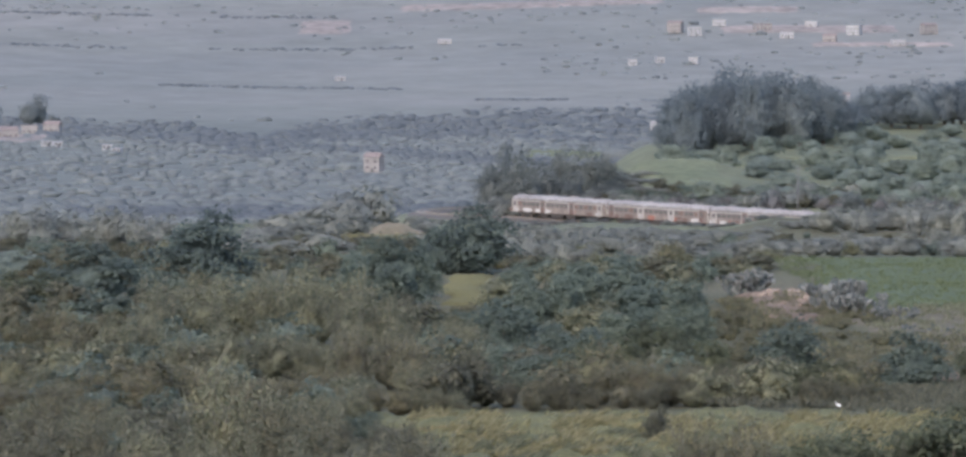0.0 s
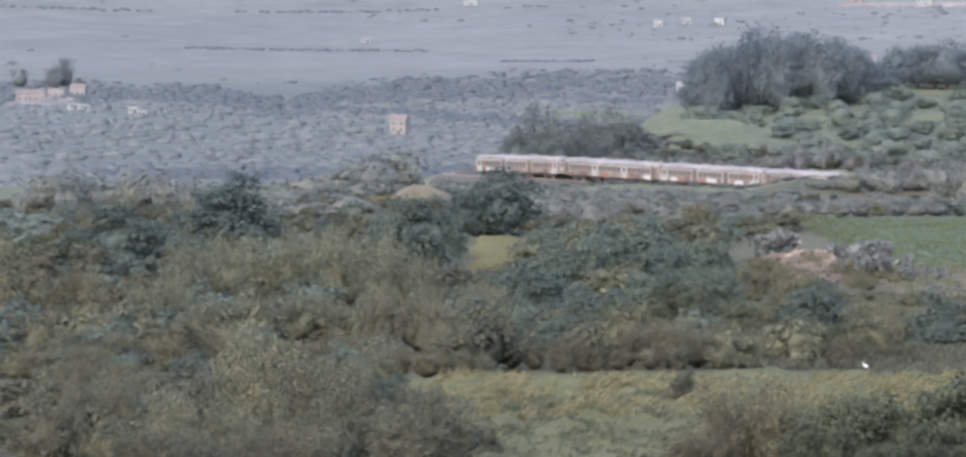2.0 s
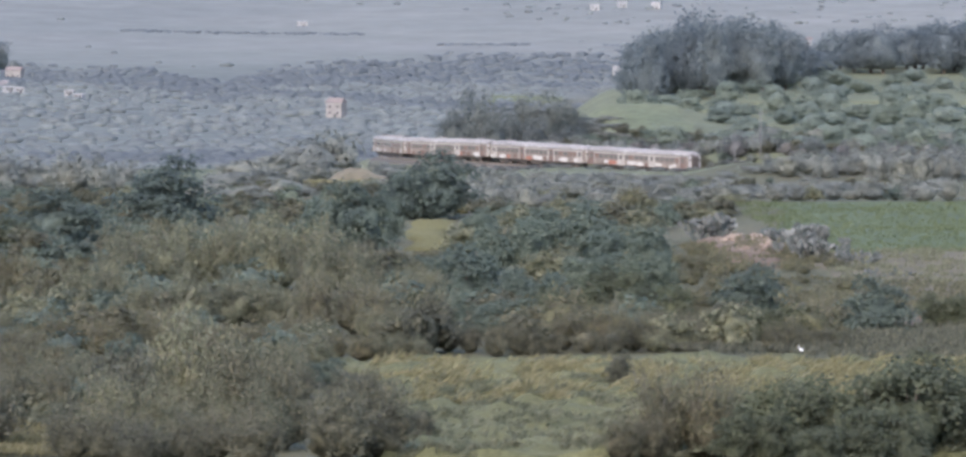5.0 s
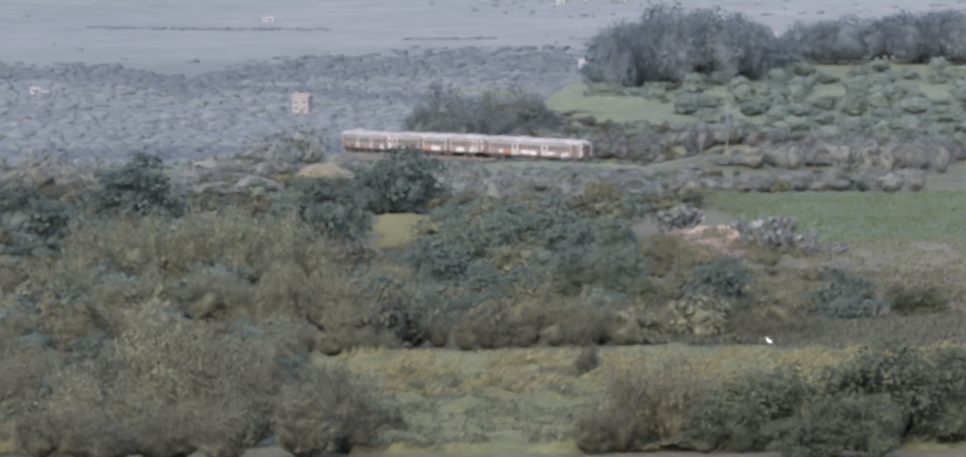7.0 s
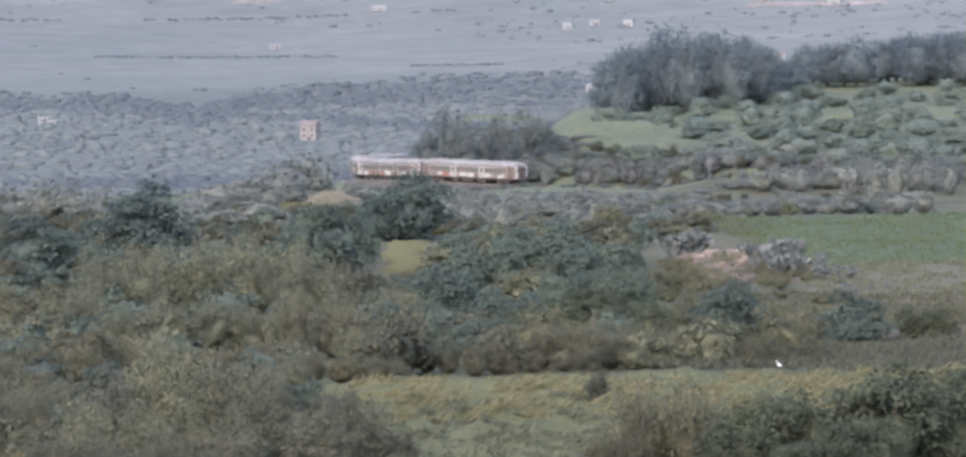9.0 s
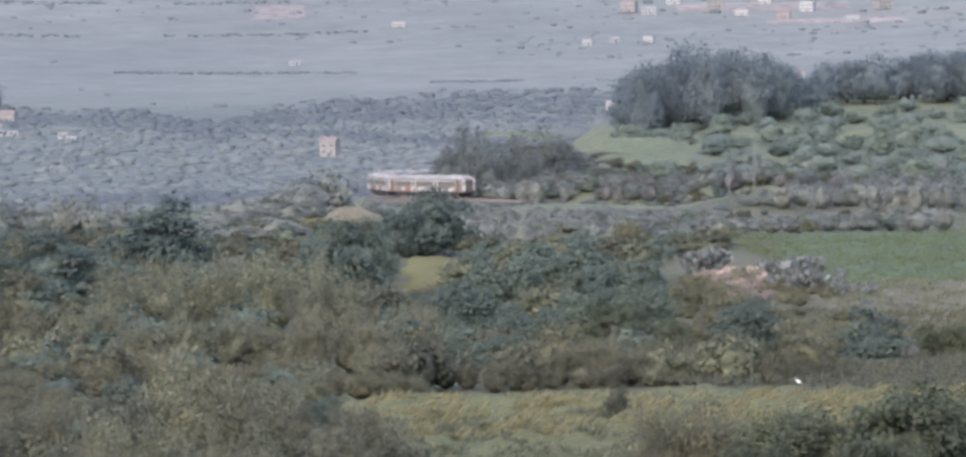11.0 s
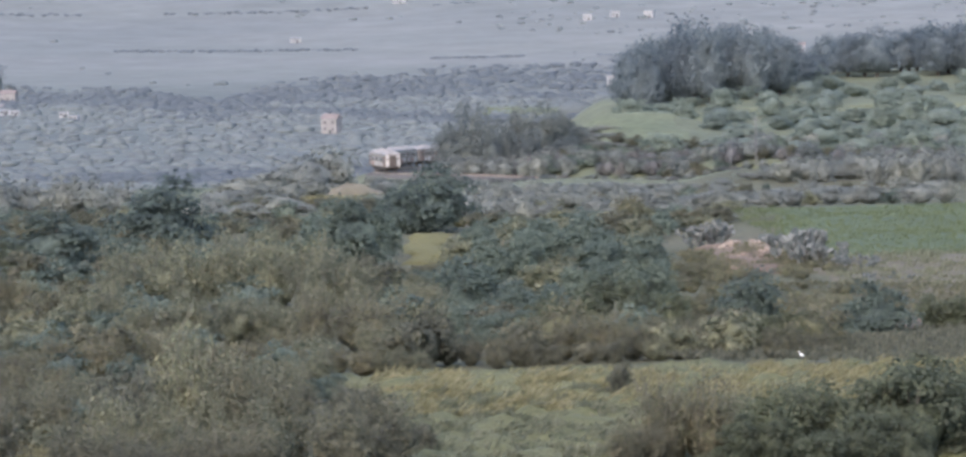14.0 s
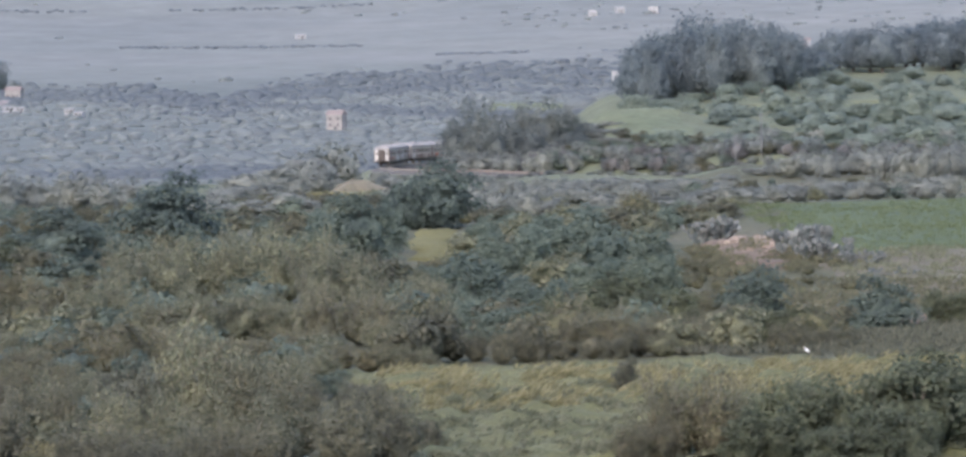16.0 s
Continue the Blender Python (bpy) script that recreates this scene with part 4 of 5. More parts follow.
for spot in (
    (95.6, 1088, 9.6, 9.9),
    (97.0, 1068, 10.8, 9.7),
    (102.0, 1096, 7.0, 10.0),
    (100.6, 1063, 9.9, 9.7),
    (103.0, 1060, 11.6, 9.7),
    (108.1, 1087, 8.4, 9.9),
    (110.9, 1083, 9.6, 9.9),
    (114.2, 1096, 11.1, 10.0),
    (115.0, 1085, 10.5, 9.9),
    (119.1, 1097, 11.9, 10.0),
    (117.5, 1063, 13.3, 9.7),
    (121.0, 1073, 11.8, 9.8),
):
    plant("grove", spot[0], spot[1], spot[2] * 1.09, spot[3] * 1.25)
for spot in (
    (123.3, 1065, 13.2, 9.7),
    (129.0, 1090, 12.9, 9.9),
    (129.4, 1080, 12.1, 9.8),
    (129.6, 1057, 11.9, 9.6),
    (135.0, 1081, 12.6, 9.9),
    (135.7, 1065, 11.9, 9.7),
    (138.7, 1077, 12.1, 9.8),
    (139.4, 1056, 13.3, 9.6),
    (140.8, 1055, 12.0, 9.6),
    (148.8, 1088, 11.5, 9.9),
):
    plant("grove", spot[0], spot[1], spot[2] * 1.09, spot[3] * 1.25)
for spot in (
    (-28.6, 480, 8.6, 11.8),
    (-36.0, 430, 6.3, 11.3),
    (-0.8, 515, 8.5, 11.9),
    (-7.5, 432, 7.0, 7.9),
    (23.4, 338, 4.7, 6.0),
    (30.9, 322, 4.7, 6.2),
    (-3.0, 512, 6.9, 6.9),
):
    plant("dome", *spot)
for spot in (
    (5.9, 497, 3.2, 5.7),
    (6.3, 470, 3.0, 4.0),
    (7.8, 495, 2.7, 5.6),
    (9.0, 501, 2.3, 5.7),
    (8.9, 455, 4.4, 4.4),
    (9.9, 448, 4.1, 4.8),
    (11.0, 448, 3.5, 4.9),
    (12.3, 464, 3.7, 5.3),
    (12.9, 452, 2.9, 4.2),
    (14.0, 459, 3.3, 4.8),
    (15.8, 481, 3.2, 5.7),
    (16.3, 464, 2.9, 4.2),
):
    plant("thicket", *spot)
for spot in (
    (17.5, 464, 3.5, 4.4),
    (18.0, 457, 4.0, 5.3),
    (19.9, 485, 2.2, 4.9),
    (19.0, 431, 4.0, 4.3),
    (19.7, 430, 5.0, 4.3),
    (21.8, 455, 4.0, 4.3),
    (24.8, 491, 1.0, 4.0),
    (24.3, 467, 2.0, 4.8),
    (26.4, 482, 2.7, 5.8),
    (26.9, 475, 2.7, 5.5),
    (27.1, 456, 2.7, 3.8),
    (29.3, 478, 2.4, 5.4),
):
    plant("thicket", *spot)
for spot in (
    (31.5, 500, 1.0, 4.2),
    (32.0, 494, 1.7, 4.2),
    (-3.0, 337, 4.5, 3.2),
    (-2.5, 338, 3.2, 3.1),
    (-2.0, 357, 3.3, 3.0),
    (-1.7, 370, 1.8, 3.4),
    (-0.7, 332, 4.3, 3.2),
    (-0.6, 336, 3.8, 2.6),
    (0.2, 342, 2.7, 3.0),
    (0.5, 359, 2.3, 3.7),
    (1.1, 333, 4.5, 2.6),
):
    plant("thicket", *spot)
for spot in (
    (-15.8, 720, 8.6, 10.6),
    (-22.0, 720, 6.6, 10.6),
    (-25.9, 705, 5.2, 10.3),
    (-28.8, 680, 4.6, 9.0),
    (-30.4, 660, 3.5, 9.7),
    (-18.8, 715, 7.4, 9.6),
    (-20.3, 620, 3.5, 8.3),
    (-25.6, 590, 3.0, 9.5),
    (-30.9, 600, 3.3, 9.7),
    (6.5, 795, 12.0, 8.5),
    (9.2, 800, 11.0, 9.7),
    (14.6, 800, 8.4, 9.0),
):
    plant("hedge", *spot)
for spot in (
    (18.8, 798, 8.2, 7.5),
    (16.7, 800, 9.3, 4.3),
    (-65.2, 641, 5.4, 6.5),
    (-62.6, 635, 6.7, 6.5),
    (-58.5, 622, 7.4, 6.3),
    (-55.7, 629, 5.9, 6.4),
    (-56.0, 656, 5.0, 6.7),
    (-51.3, 640, 6.2, 6.5),
    (-49.0, 642, 6.8, 6.5),
    (-45.4, 623, 5.6, 6.3),
    (-42.6, 629, 5.6, 6.4),
    (6.3, 677, 3.2, 5.1),
):
    plant("hedge", *spot)
for spot in (
    (6.5, 653, 3.7, 3.6),
    (8.1, 672, 3.1, 3.6),
    (9.3, 648, 3.2, 3.7),
    (10.5, 671, 2.8, 4.5),
    (10.7, 620, 3.5, 3.2),
    (12.7, 642, 3.0, 4.1),
    (14.2, 654, 2.8, 5.0),
    (15.3, 662, 2.5, 3.7),
    (15.4, 625, 3.0, 4.5),
    (17.5, 669, 2.6, 4.2),
    (18.2, 642, 2.7, 4.6),
    (20.7, 681, 1.6, 5.4),
):
    plant("hedge", *spot)
for spot in (
    (20.6, 663, 1.7, 4.2),
    (21.6, 648, 1.9, 3.9),
    (21.5, 616, 2.8, 4.4),
    (25.2, 676, 1.6, 5.8),
    (25.5, 669, 1.9, 4.2),
    (26.6, 671, 1.1, 3.6),
    (26.5, 632, 2.2, 4.4),
    (29.0, 671, 1.4, 4.4),
    (27.6, 615, 2.9, 3.8),
    (32.1, 672, 1.0, 4.4),
    (32.9, 670, 1.2, 5.2),
    (33.0, 652, 1.5, 4.4),
):
    plant("hedge", *spot)
for spot in (
    (34.7, 659, 1.7, 3.3),
    (33.7, 627, 2.1, 3.1),
    (36.2, 652, 1.0, 4.0),
    (36.8, 640, 1.0, 5.0),
    (38.2, 637, 1.0, 3.9),
    (38.6, 627, 1.0, 4.2),
    (40.9, 647, 1.0, 4.3),
    (39.3, 615, 1.2, 4.1),
    (40.9, 613, 1.0, 4.1),
    (44.9, 659, 1.0, 4.6),
    (45.5, 651, 1.0, 4.5),
    (48.5, 651, 2.1, 5.3),
):
    plant("hedge", *spot)
for spot in (
    (49.8, 652, 3.1, 4.1),
    (49.3, 644, 4.0, 5.5),
    (51.9, 663, 3.2, 3.7),
    (52.7, 661, 2.9, 4.9),
    (52.8, 648, 3.5, 5.7),
    (54.7, 661, 3.5, 4.0),
    (54.0, 640, 3.0, 4.3),
    (54.5, 637, 4.7, 3.9),
    (57.1, 653, 2.8, 5.7),
    (57.9, 653, 2.9, 3.7),
    (58.6, 644, 3.3, 4.2),
    (59.6, 647, 4.5, 5.3),
):
    plant("hedge", *spot)
for spot in (
    (60.5, 645, 4.1, 5.8),
    (62.2, 656, 4.0, 4.4),
    (60.7, 630, 4.8, 3.9),
    (62.7, 644, 4.1, 3.5),
    (64.7, 654, 4.6, 4.4),
    (63.7, 628, 4.9, 5.3),
    (63.7, 627, 4.2, 5.0),
    (66.0, 638, 4.8, 5.6),
    (66.0, 624, 5.1, 3.8),
    (68.5, 643, 4.1, 3.9),
    (68.3, 633, 5.0, 5.0),
    (69.2, 628, 5.1, 3.5),
):
    plant("hedge", *spot)
for spot in (
    (71.7, 646, 4.5, 4.8),
    (71.4, 633, 4.5, 4.0),
    (73.1, 642, 4.8, 5.8),
    (73.4, 638, 5.1, 4.6),
    (72.5, 617, 5.4, 3.9),
    (17.6, 584, 1.3, 5.7),
    (18.9, 600, 1.0, 5.6),
    (19.1, 570, 2.3, 4.6),
    (18.2, 518, 3.0, 3.7),
    (20.2, 533, 1.3, 3.4),
    (20.0, 517, 1.3, 5.1),
    (24.0, 594, 1.7, 4.5),
):
    plant("hedge", *spot)
for spot in (
    (22.8, 530, 1.0, 4.2),
    (25.2, 562, 2.0, 5.4),
    (26.6, 564, 2.4, 5.6),
    (26.9, 555, 1.3, 4.2),
    (27.8, 557, 2.6, 5.0),
    (27.5, 534, 1.0, 4.8),
    (30.6, 574, 1.0, 5.9),
    (30.2, 541, 1.8, 4.8),
    (32.5, 573, 1.2, 5.0),
    (30.8, 519, 2.6, 5.5),
    (32.4, 534, 2.7, 4.2),
    (32.3, 515, 2.6, 3.9),
):
    plant("hedge", *spot)
for spot in (
    (37.2, 582, 1.0, 6.0),
    (34.3, 518, 2.2, 4.5),
    (39.1, 576, 1.0, 5.9),
    (37.2, 533, 1.0, 5.5),
    (37.7, 531, 1.4, 5.3),
    (38.0, 514, 2.7, 4.2),
    (43.7, 581, 1.0, 5.0),
    (43.6, 569, 1.1, 6.0),
    (41.0, 523, 2.4, 4.1),
    (42.4, 527, 1.6, 5.3),
    (48.4, 592, 1.8, 4.6),
    (46.2, 549, 2.1, 5.3),
):
    plant("hedge", *spot)
for spot in (
    (46.0, 532, 2.8, 4.6),
    (51.9, 595, 1.0, 6.0),
    (52.0, 581, 1.3, 4.9),
    (46.8, 515, 1.7, 3.7),
    (52.7, 562, 1.5, 5.8),
    (48.6, 513, 2.7, 4.3),
    (51.7, 537, 1.4, 4.3),
    (52.4, 533, 2.0, 5.7),
    (58.6, 586, 1.0, 5.3),
    (57.0, 558, 2.6, 5.0),
    (60.3, 576, 1.6, 4.8),
    (54.5, 513, 3.0, 5.4),
):
    plant("hedge", *spot)
for spot in (
    (63.0, 585, 1.3, 3.9),
    (62.1, 567, 2.4, 4.8),
    (57.8, 517, 3.3, 3.6),
    (12.1, 769, 3.7, 4.3),
    (13.5, 789, 3.3, 5.0),
    (15.3, 792, 3.2, 4.1),
    (15.6, 763, 4.3, 5.5),
    (17.4, 762, 4.8, 4.6),
    (19.1, 774, 2.0, 4.5),
    (20.3, 779, 2.1, 5.3),
    (21.6, 770, 1.9, 4.0),
    (22.2, 759, 4.6, 3.9),
):
    plant("hedge", *spot)
for spot in (
    (24.9, 783, 1.0, 5.8),
    (25.1, 770, 1.3, 5.8),
    (26.5, 762, 3.0, 3.8),
    (29.0, 788, 1.0, 5.9),
    (29.6, 786, 1.0, 5.0),
    (30.6, 765, 1.0, 4.4),
    (32.4, 784, 1.0, 5.1),
    (33.2, 762, 2.8, 6.1),
    (35.4, 779, 1.0, 4.3),
    (36.1, 778, 1.0, 3.8),
    (37.7, 778, 1.0, 4.9),
    (39.6, 790, 1.0, 5.0),
):
    plant("hedge", *spot)
for spot in (
    (39.6, 759, 2.5, 3.7),
    (41.9, 771, 1.0, 4.8),
    (43.8, 787, 1.0, 4.1),
    (43.7, 759, 1.6, 4.6),
    (46.2, 783, 1.0, 6.2),
    (48.1, 786, 1.0, 4.8),
    (47.4, 759, 1.6, 3.8),
    (49.4, 772, 1.0, 5.6),
    (51.6, 782, 1.6, 5.6),
    (51.7, 758, 2.1, 5.2),
    (54.3, 785, 1.0, 5.8),
    (56.1, 785, 1.0, 6.2),
):
    plant("hedge", *spot)
for spot in (
    (56.8, 780, 2.1, 6.1),
    (57.0, 768, 2.1, 4.3),
    (58.9, 770, 2.1, 5.0),
    (1.5, 596, 2.1, 3.9),
    (2.4, 630, 3.1, 6.2),
    (2.9, 535, 3.7, 4.2),
    (4.0, 639, 1.4, 5.4),
    (4.7, 570, 4.4, 6.1),
    (5.5, 629, 1.0, 5.3),
    (5.9, 578, 3.3, 5.7),
    (7.1, 553, 4.9, 5.9),
    (8.2, 636, 1.0, 6.5),
):
    plant("hedge", *spot)
for spot in (
    (8.1, 548, 3.5, 4.5),
    (9.1, 547, 3.6, 5.7),
    (11.3, 632, 1.1, 4.4),
    (10.6, 546, 4.4, 4.9),
    (10.6, 531, 3.9, 3.8),
    (12.4, 557, 3.8, 4.9),
    (14.6, 622, 1.0, 6.5),
    (12.9, 531, 2.8, 4.3),
    (15.1, 586, 2.7, 4.3),
    (17.0, 609, 2.5, 5.7),
    (18.0, 627, 1.7, 5.3),
    (17.4, 578, 2.7, 5.7),
):
    plant("hedge", *spot)
for spot in (
    (18.5, 586, 2.2, 6.1),
    (19.8, 590, 2.8, 4.1),
    (22.1, 631, 2.4, 5.2),
    (19.0, 528, 2.7, 4.4),
    (23.4, 620, 1.0, 4.6),
    (25.1, 631, 1.0, 4.4),
    (21.4, 525, 3.4, 4.4),
    (25.8, 616, 1.4, 5.7),
    (26.4, 609, 2.4, 6.3),
    (2.9, 778, 4.0, 6.6),
    (4.6, 776, 4.0, 6.3),
    (6.8, 774, 3.9, 5.0),
):
    plant("hedge", *spot)
for spot in (
    (9.7, 774, 4.1, 5.1),
    (12.4, 777, 4.7, 5.8),
    (14.8, 776, 3.8, 5.1),
    (17.5, 775, 3.0, 5.7),
    (19.8, 777, 3.5, 5.5),
    (21.9, 774, 2.3, 6.0),
    (23.9, 779, 1.4, 5.8),
    (22.9, 804, 3.9, 5.8),
    (24.1, 811, 4.0, 6.9),
    (25.6, 803, 2.7, 5.7),
    (26.3, 808, 2.6, 5.1),
    (27.1, 800, 1.7, 6.4),
):
    plant("hedge", *spot)
for spot in (
    (28.2, 814, 1.0, 6.3),
    (29.2, 806, 1.0, 4.8),
    (30.7, 813, 1.0, 5.9),
    (31.4, 803, 1.0, 5.4),
    (-7.4, 702, 3.2, 5.3),
    (-18.8, 705, 3.4, 6.4),
    (-14.5, 700, 2.6, 5.3),
    (-21.6, 690, 3.2, 6.7),
    (-25.5, 670, 2.9, 6.5),
    (-8.1, 640, 2.8, 5.1),
    (-14.9, 640, 1.9, 5.8),
    (-18.6, 620, 1.7, 5.7),
):
    plant("hedge", *spot)
for spot in (
    (5.1, 796, 16.0, 8.1),
    (8.2, 788, 14.3, 7.2),
    (2.8, 790, 10.7, 5.9),
    (11.7, 786, 11.4, 7.2),
    (15.8, 794, 12.9, 6.8),
    (18.9, 790, 12.0, 7.6),
    (22.0, 796, 8.6, 6.8),
    (24.8, 800, 4.4, 6.4),
    (9.8, 780, 9.6, 7.1),
    (16.8, 780, 8.0, 7.5),
    (23.2, 782, 4.0, 7.1),
    (5.9, 782, 8.0, 7.1),
):
    plant("bend", *spot)
for spot in (
    (-297.0, 3060, 20.7, 24.6),
    (-291.4, 3070, 20.9, 23.0),
    (-320.8, 3060, 17.9, 19.7),
    (-280.5, 3050, 8.6, 16.4),
    (-221.2, 2900, 1.0, 7.0),
    (-158.9, 2700, 1.0, 10.1),
):
    plant("valley", *spot)

# the olive orchard on the slope beyond the railway
for row in range(11):
    y = 735 + row * 30
    for col in range(11):
        u = 0.044 + col * 0.0122 + 0.006 * (row % 2) + PLANT_RNG.uniform(-0.0016, 0.0016)
        yy = y + PLANT_RNG.uniform(-8, 8)
        x = u * yy
        if u < 0.058 and 775 < yy < 850 or PLANT_RNG.random() < 0.08:
            continue
        if np.min((LINE[:, 0] - x) ** 2 + (LINE[:, 1] - yy) ** 2) < 40:
            continue
        s = PLANT_RNG.uniform(4.6, 6.6)
        plant("olive", x, yy, s * PLANT_RNG.uniform(0.65, 0.9), s * PLANT_RNG.uniform(1.25, 1.6))

# the thicket that fills the slope between the larger plants
def bare(x, y):
    """Places that stay open: meadow, clearing, field, farm track, bank."""
    u = x / y
    return (y < 285 and x > -6) or (-0.0105 < u < 0.009 and 428 < y < 502) or (u > 0.059 and 318 < y < 512) or (0.046 < u < 0.08 and 345 < y < 440)


for i in range(250):
    y = PLANT_RNG.uniform(284, 660) if i % 6 else PLANT_RNG.uniform(226, 300)
    x = PLANT_RNG.uniform(-0.135, 0.135) * y
    if bare(x, y) or (y < 284 and x > -6):
        continue
    s = PLANT_RNG.uniform(2.8, 4.6) if 284 < y < 430 else PLANT_RNG.uniform(2.2, 3.4)
    if -0.012 < x / y < 0.01 and y < 400:
        s = min(s, -665 * y / 7459 - ground_z(x, y))
    if y > 400 and x > -8:
        s = min(s, (-51.4 * y / 715) - ground_z(x, y) - 0.2)
    if s > 0.9:
        plant("twiggy" if PLANT_RNG.random() < 0.25 else "thicket", x, y, s, s * PLANT_RNG.uniform(1.0, 1.45))
for i in range(46):
    y = PLANT_RNG.uniform(345, 400)
    x = PLANT_RNG.uniform(0.044, 0.062) * y
    plant("twiggy", x, y, PLANT_RNG.uniform(0.8, 1.5), PLANT_RNG.uniform(1.2, 2.4))
for i in range(40):
    y = PLANT_RNG.uniform(318, 382)
    x = PLANT_RNG.uniform(0.07, 0.125) * y
    plant("twiggy", x, y, PLANT_RNG.uniform(0.4, 0.9), PLANT_RNG.uniform(1.0, 2.0))

for i in range(110):
    y = PLANT_RNG.uniform(284, 425)
    x = PLANT_RNG.uniform(-0.135, -0.03) * y
    s = PLANT_RNG.uniform(1.4, 2.6)
    plant(("twiggy", "low", "thicket")[i % 3], x, y, s, s * PLANT_RNG.uniform(1.3, 1.8))

# low growth closing the near side of the clearing
for i in range(26):
    y = PLANT_RNG.uniform(392, 430)
    x = PLANT_RNG.uniform(-0.011, 0.008) * y
    h = -0.0885 * y - ground_z(x, y) + PLANT_RNG.uniform(-0.5, 0.1)
    if h > 0.5:
        plant(("twiggy", "thicket")[i % 2], x, y, h, PLANT_RNG.uniform(1.6, 2.8))
for x, y, h, w in ((3.7, 436, 4.4, 3.2), (4.6, 446, 3.8, 3.4), (-5.3, 446, 5.4, 4.6)):
    plant("oak", x, y, h, w)

# low scrub covering the slope behind the larger shrubs
for i in range(150):
    y = PLANT_RNG.uniform(405, 640)
    x = PLANT_RNG.uniform(-0.13, -0.011) * y
    s = PLANT_RNG.uniform(1.8, 3.0)
    plant("low" if i % 3 else "thicket", x, y, s, s * PLANT_RNG.uniform(1.3, 1.9))
for i in range(80):
    y = PLANT_RNG.uniform(296, 402)
    x = PLANT_RNG.uniform(0.043, 0.09) * y
    s = PLANT_RNG.uniform(0.8, 1.7)
    plant("twiggy", x, y, s, s * PLANT_RNG.uniform(1.2, 1.8))
for i in range(150):
    s0 = PLANT_RNG.uniform(-50, 76)
    x, y, z, a = rail(s0)
    off = PLANT_RNG.uniform(6.3, 36)
    h = PLANT_RNG.uniform(1.5, 2.5)
    plant("low", x + math.sin(a) * off, y - math.cos(a) * off, h, h * PLANT_RNG.uniform(1.4, 2.2))

# weeds and bushes along the foot of the track bed, taller behind it
for i in range(120):
    s0 = PLANT_RNG.uniform(-50, 84)
    x, y, z, a = rail(s0)
    off = -PLANT_RNG.uniform(4.8, 13.0)
    plant("trackside", x + math.sin(a) * off, y - math.cos(a) * off, PLANT_RNG.uniform(0.5, 1.0), PLANT_RNG.uniform(1.6, 2.8))
for i in range(130):
    s0 = PLANT_RNG.uniform(-50, 96)
    x, y, z, a = rail(s0)
    off = PLANT_RNG.uniform(5.0, 16)
    h = PLANT_RNG.uniform(1.8, 3.6)
    x, y = x + math.sin(a) * off, y - math.cos(a) * off
    if not (0.034 < x / y < 0.056 and y > 795):
        plant("trackside", x, y, h, h * PLANT_RNG.uniform(0.9, 1.4))

# scrub on both sides of the railway
for i in range(70):
    s0 = PLANT_RNG.uniform(-70, 80)
    x, y, z, a = rail(s0)
    off = PLANT_RNG.uniform(7, 55) if i % 3 else -PLANT_RNG.uniform(6.5, 30)
    x, y = x + math.sin(a) * off, y - math.cos(a) * off
    if np.min((LINE[:, 0] - x) ** 2 + (LINE[:, 1] - y) ** 2) < 38:
        continue
    if off > 0:
        if 0.03 < x / y < 0.055 and y > 783:
            continue
        h = PLANT_RNG.uniform(1.8, 3.4)
    else:
        h = min(3.0, (z - 0.2) * y / (y - off * 1.2) - ground_z(x, y) + PLANT_RNG.uniform(-0.5, 0.2))
    if h > 0.8:
        plant("hedge", x, y, h, h * PLANT_RNG.uniform(1.1, 1.7))

for proto, m in FIRST.items():
    proto.matrix_basis = m
for kind, protos in KINDS.items():
    for proto in protos:
        if proto not in FIRST:
            for o in (*proto.children_recursive, proto):
                bpy.data.objects.remove(o)


# ---------- grasses of the meadow ----------
def blades(name, count, per, x0, x1, y0, y1, length, mat, label, seed, lean, width, density=None, humps=False):
    rng = np.random.default_rng(seed)
    cs, ns, al = [], [], []
    for i in range(count):
        x, y = rng.uniform(x0, x1), rng.uniform(y0, y1)
        if density and density(x, y) < rng.random():
            continue
        z = ground_z(x, y) + 0.2 + (tussock(x, y) if humps else 0.0)
        ln = length * rng.uniform(0.5, 1.2)
        up = np.array((lean * rng.uniform(0.3, 1.2), rng.normal() * 0.25, 1.0))
        d = up[None, :] + rng.normal(size=(per, 3)) * 0.45
        d[:, 2] = np.abs(d[:, 2])
        d /= np.linalg.norm(d, axis=1, keepdims=True)
        base = np.array((x, y, z)) + rng.normal(size=(per, 3)) * np.array((0.25, 0.25, 0.02))
        cs.append(base + d * ln * 0.5)
        ns.append(rng.normal(size=(per, 3)) + np.array((0, -1.0, 0.6)))
        al.append(d)
    me = leaf_mesh(name, np.concatenate(cs), np.concatenate(ns), width, mat, length / width, np.concatenate(al), rng)
    return tagged(new(name, me), label, "grass", kind="stuff")


def swath(x, y):
    w = 0.5 + 0.5 * math.sin(x * 1.1 + 1.7 * math.sin(y * 0.5)) * math.sin(y * 0.38 + 0.9 * math.sin(x * 0.6))
    return 0.05 + 0.95 * step01(w, 0.46, 0.62)


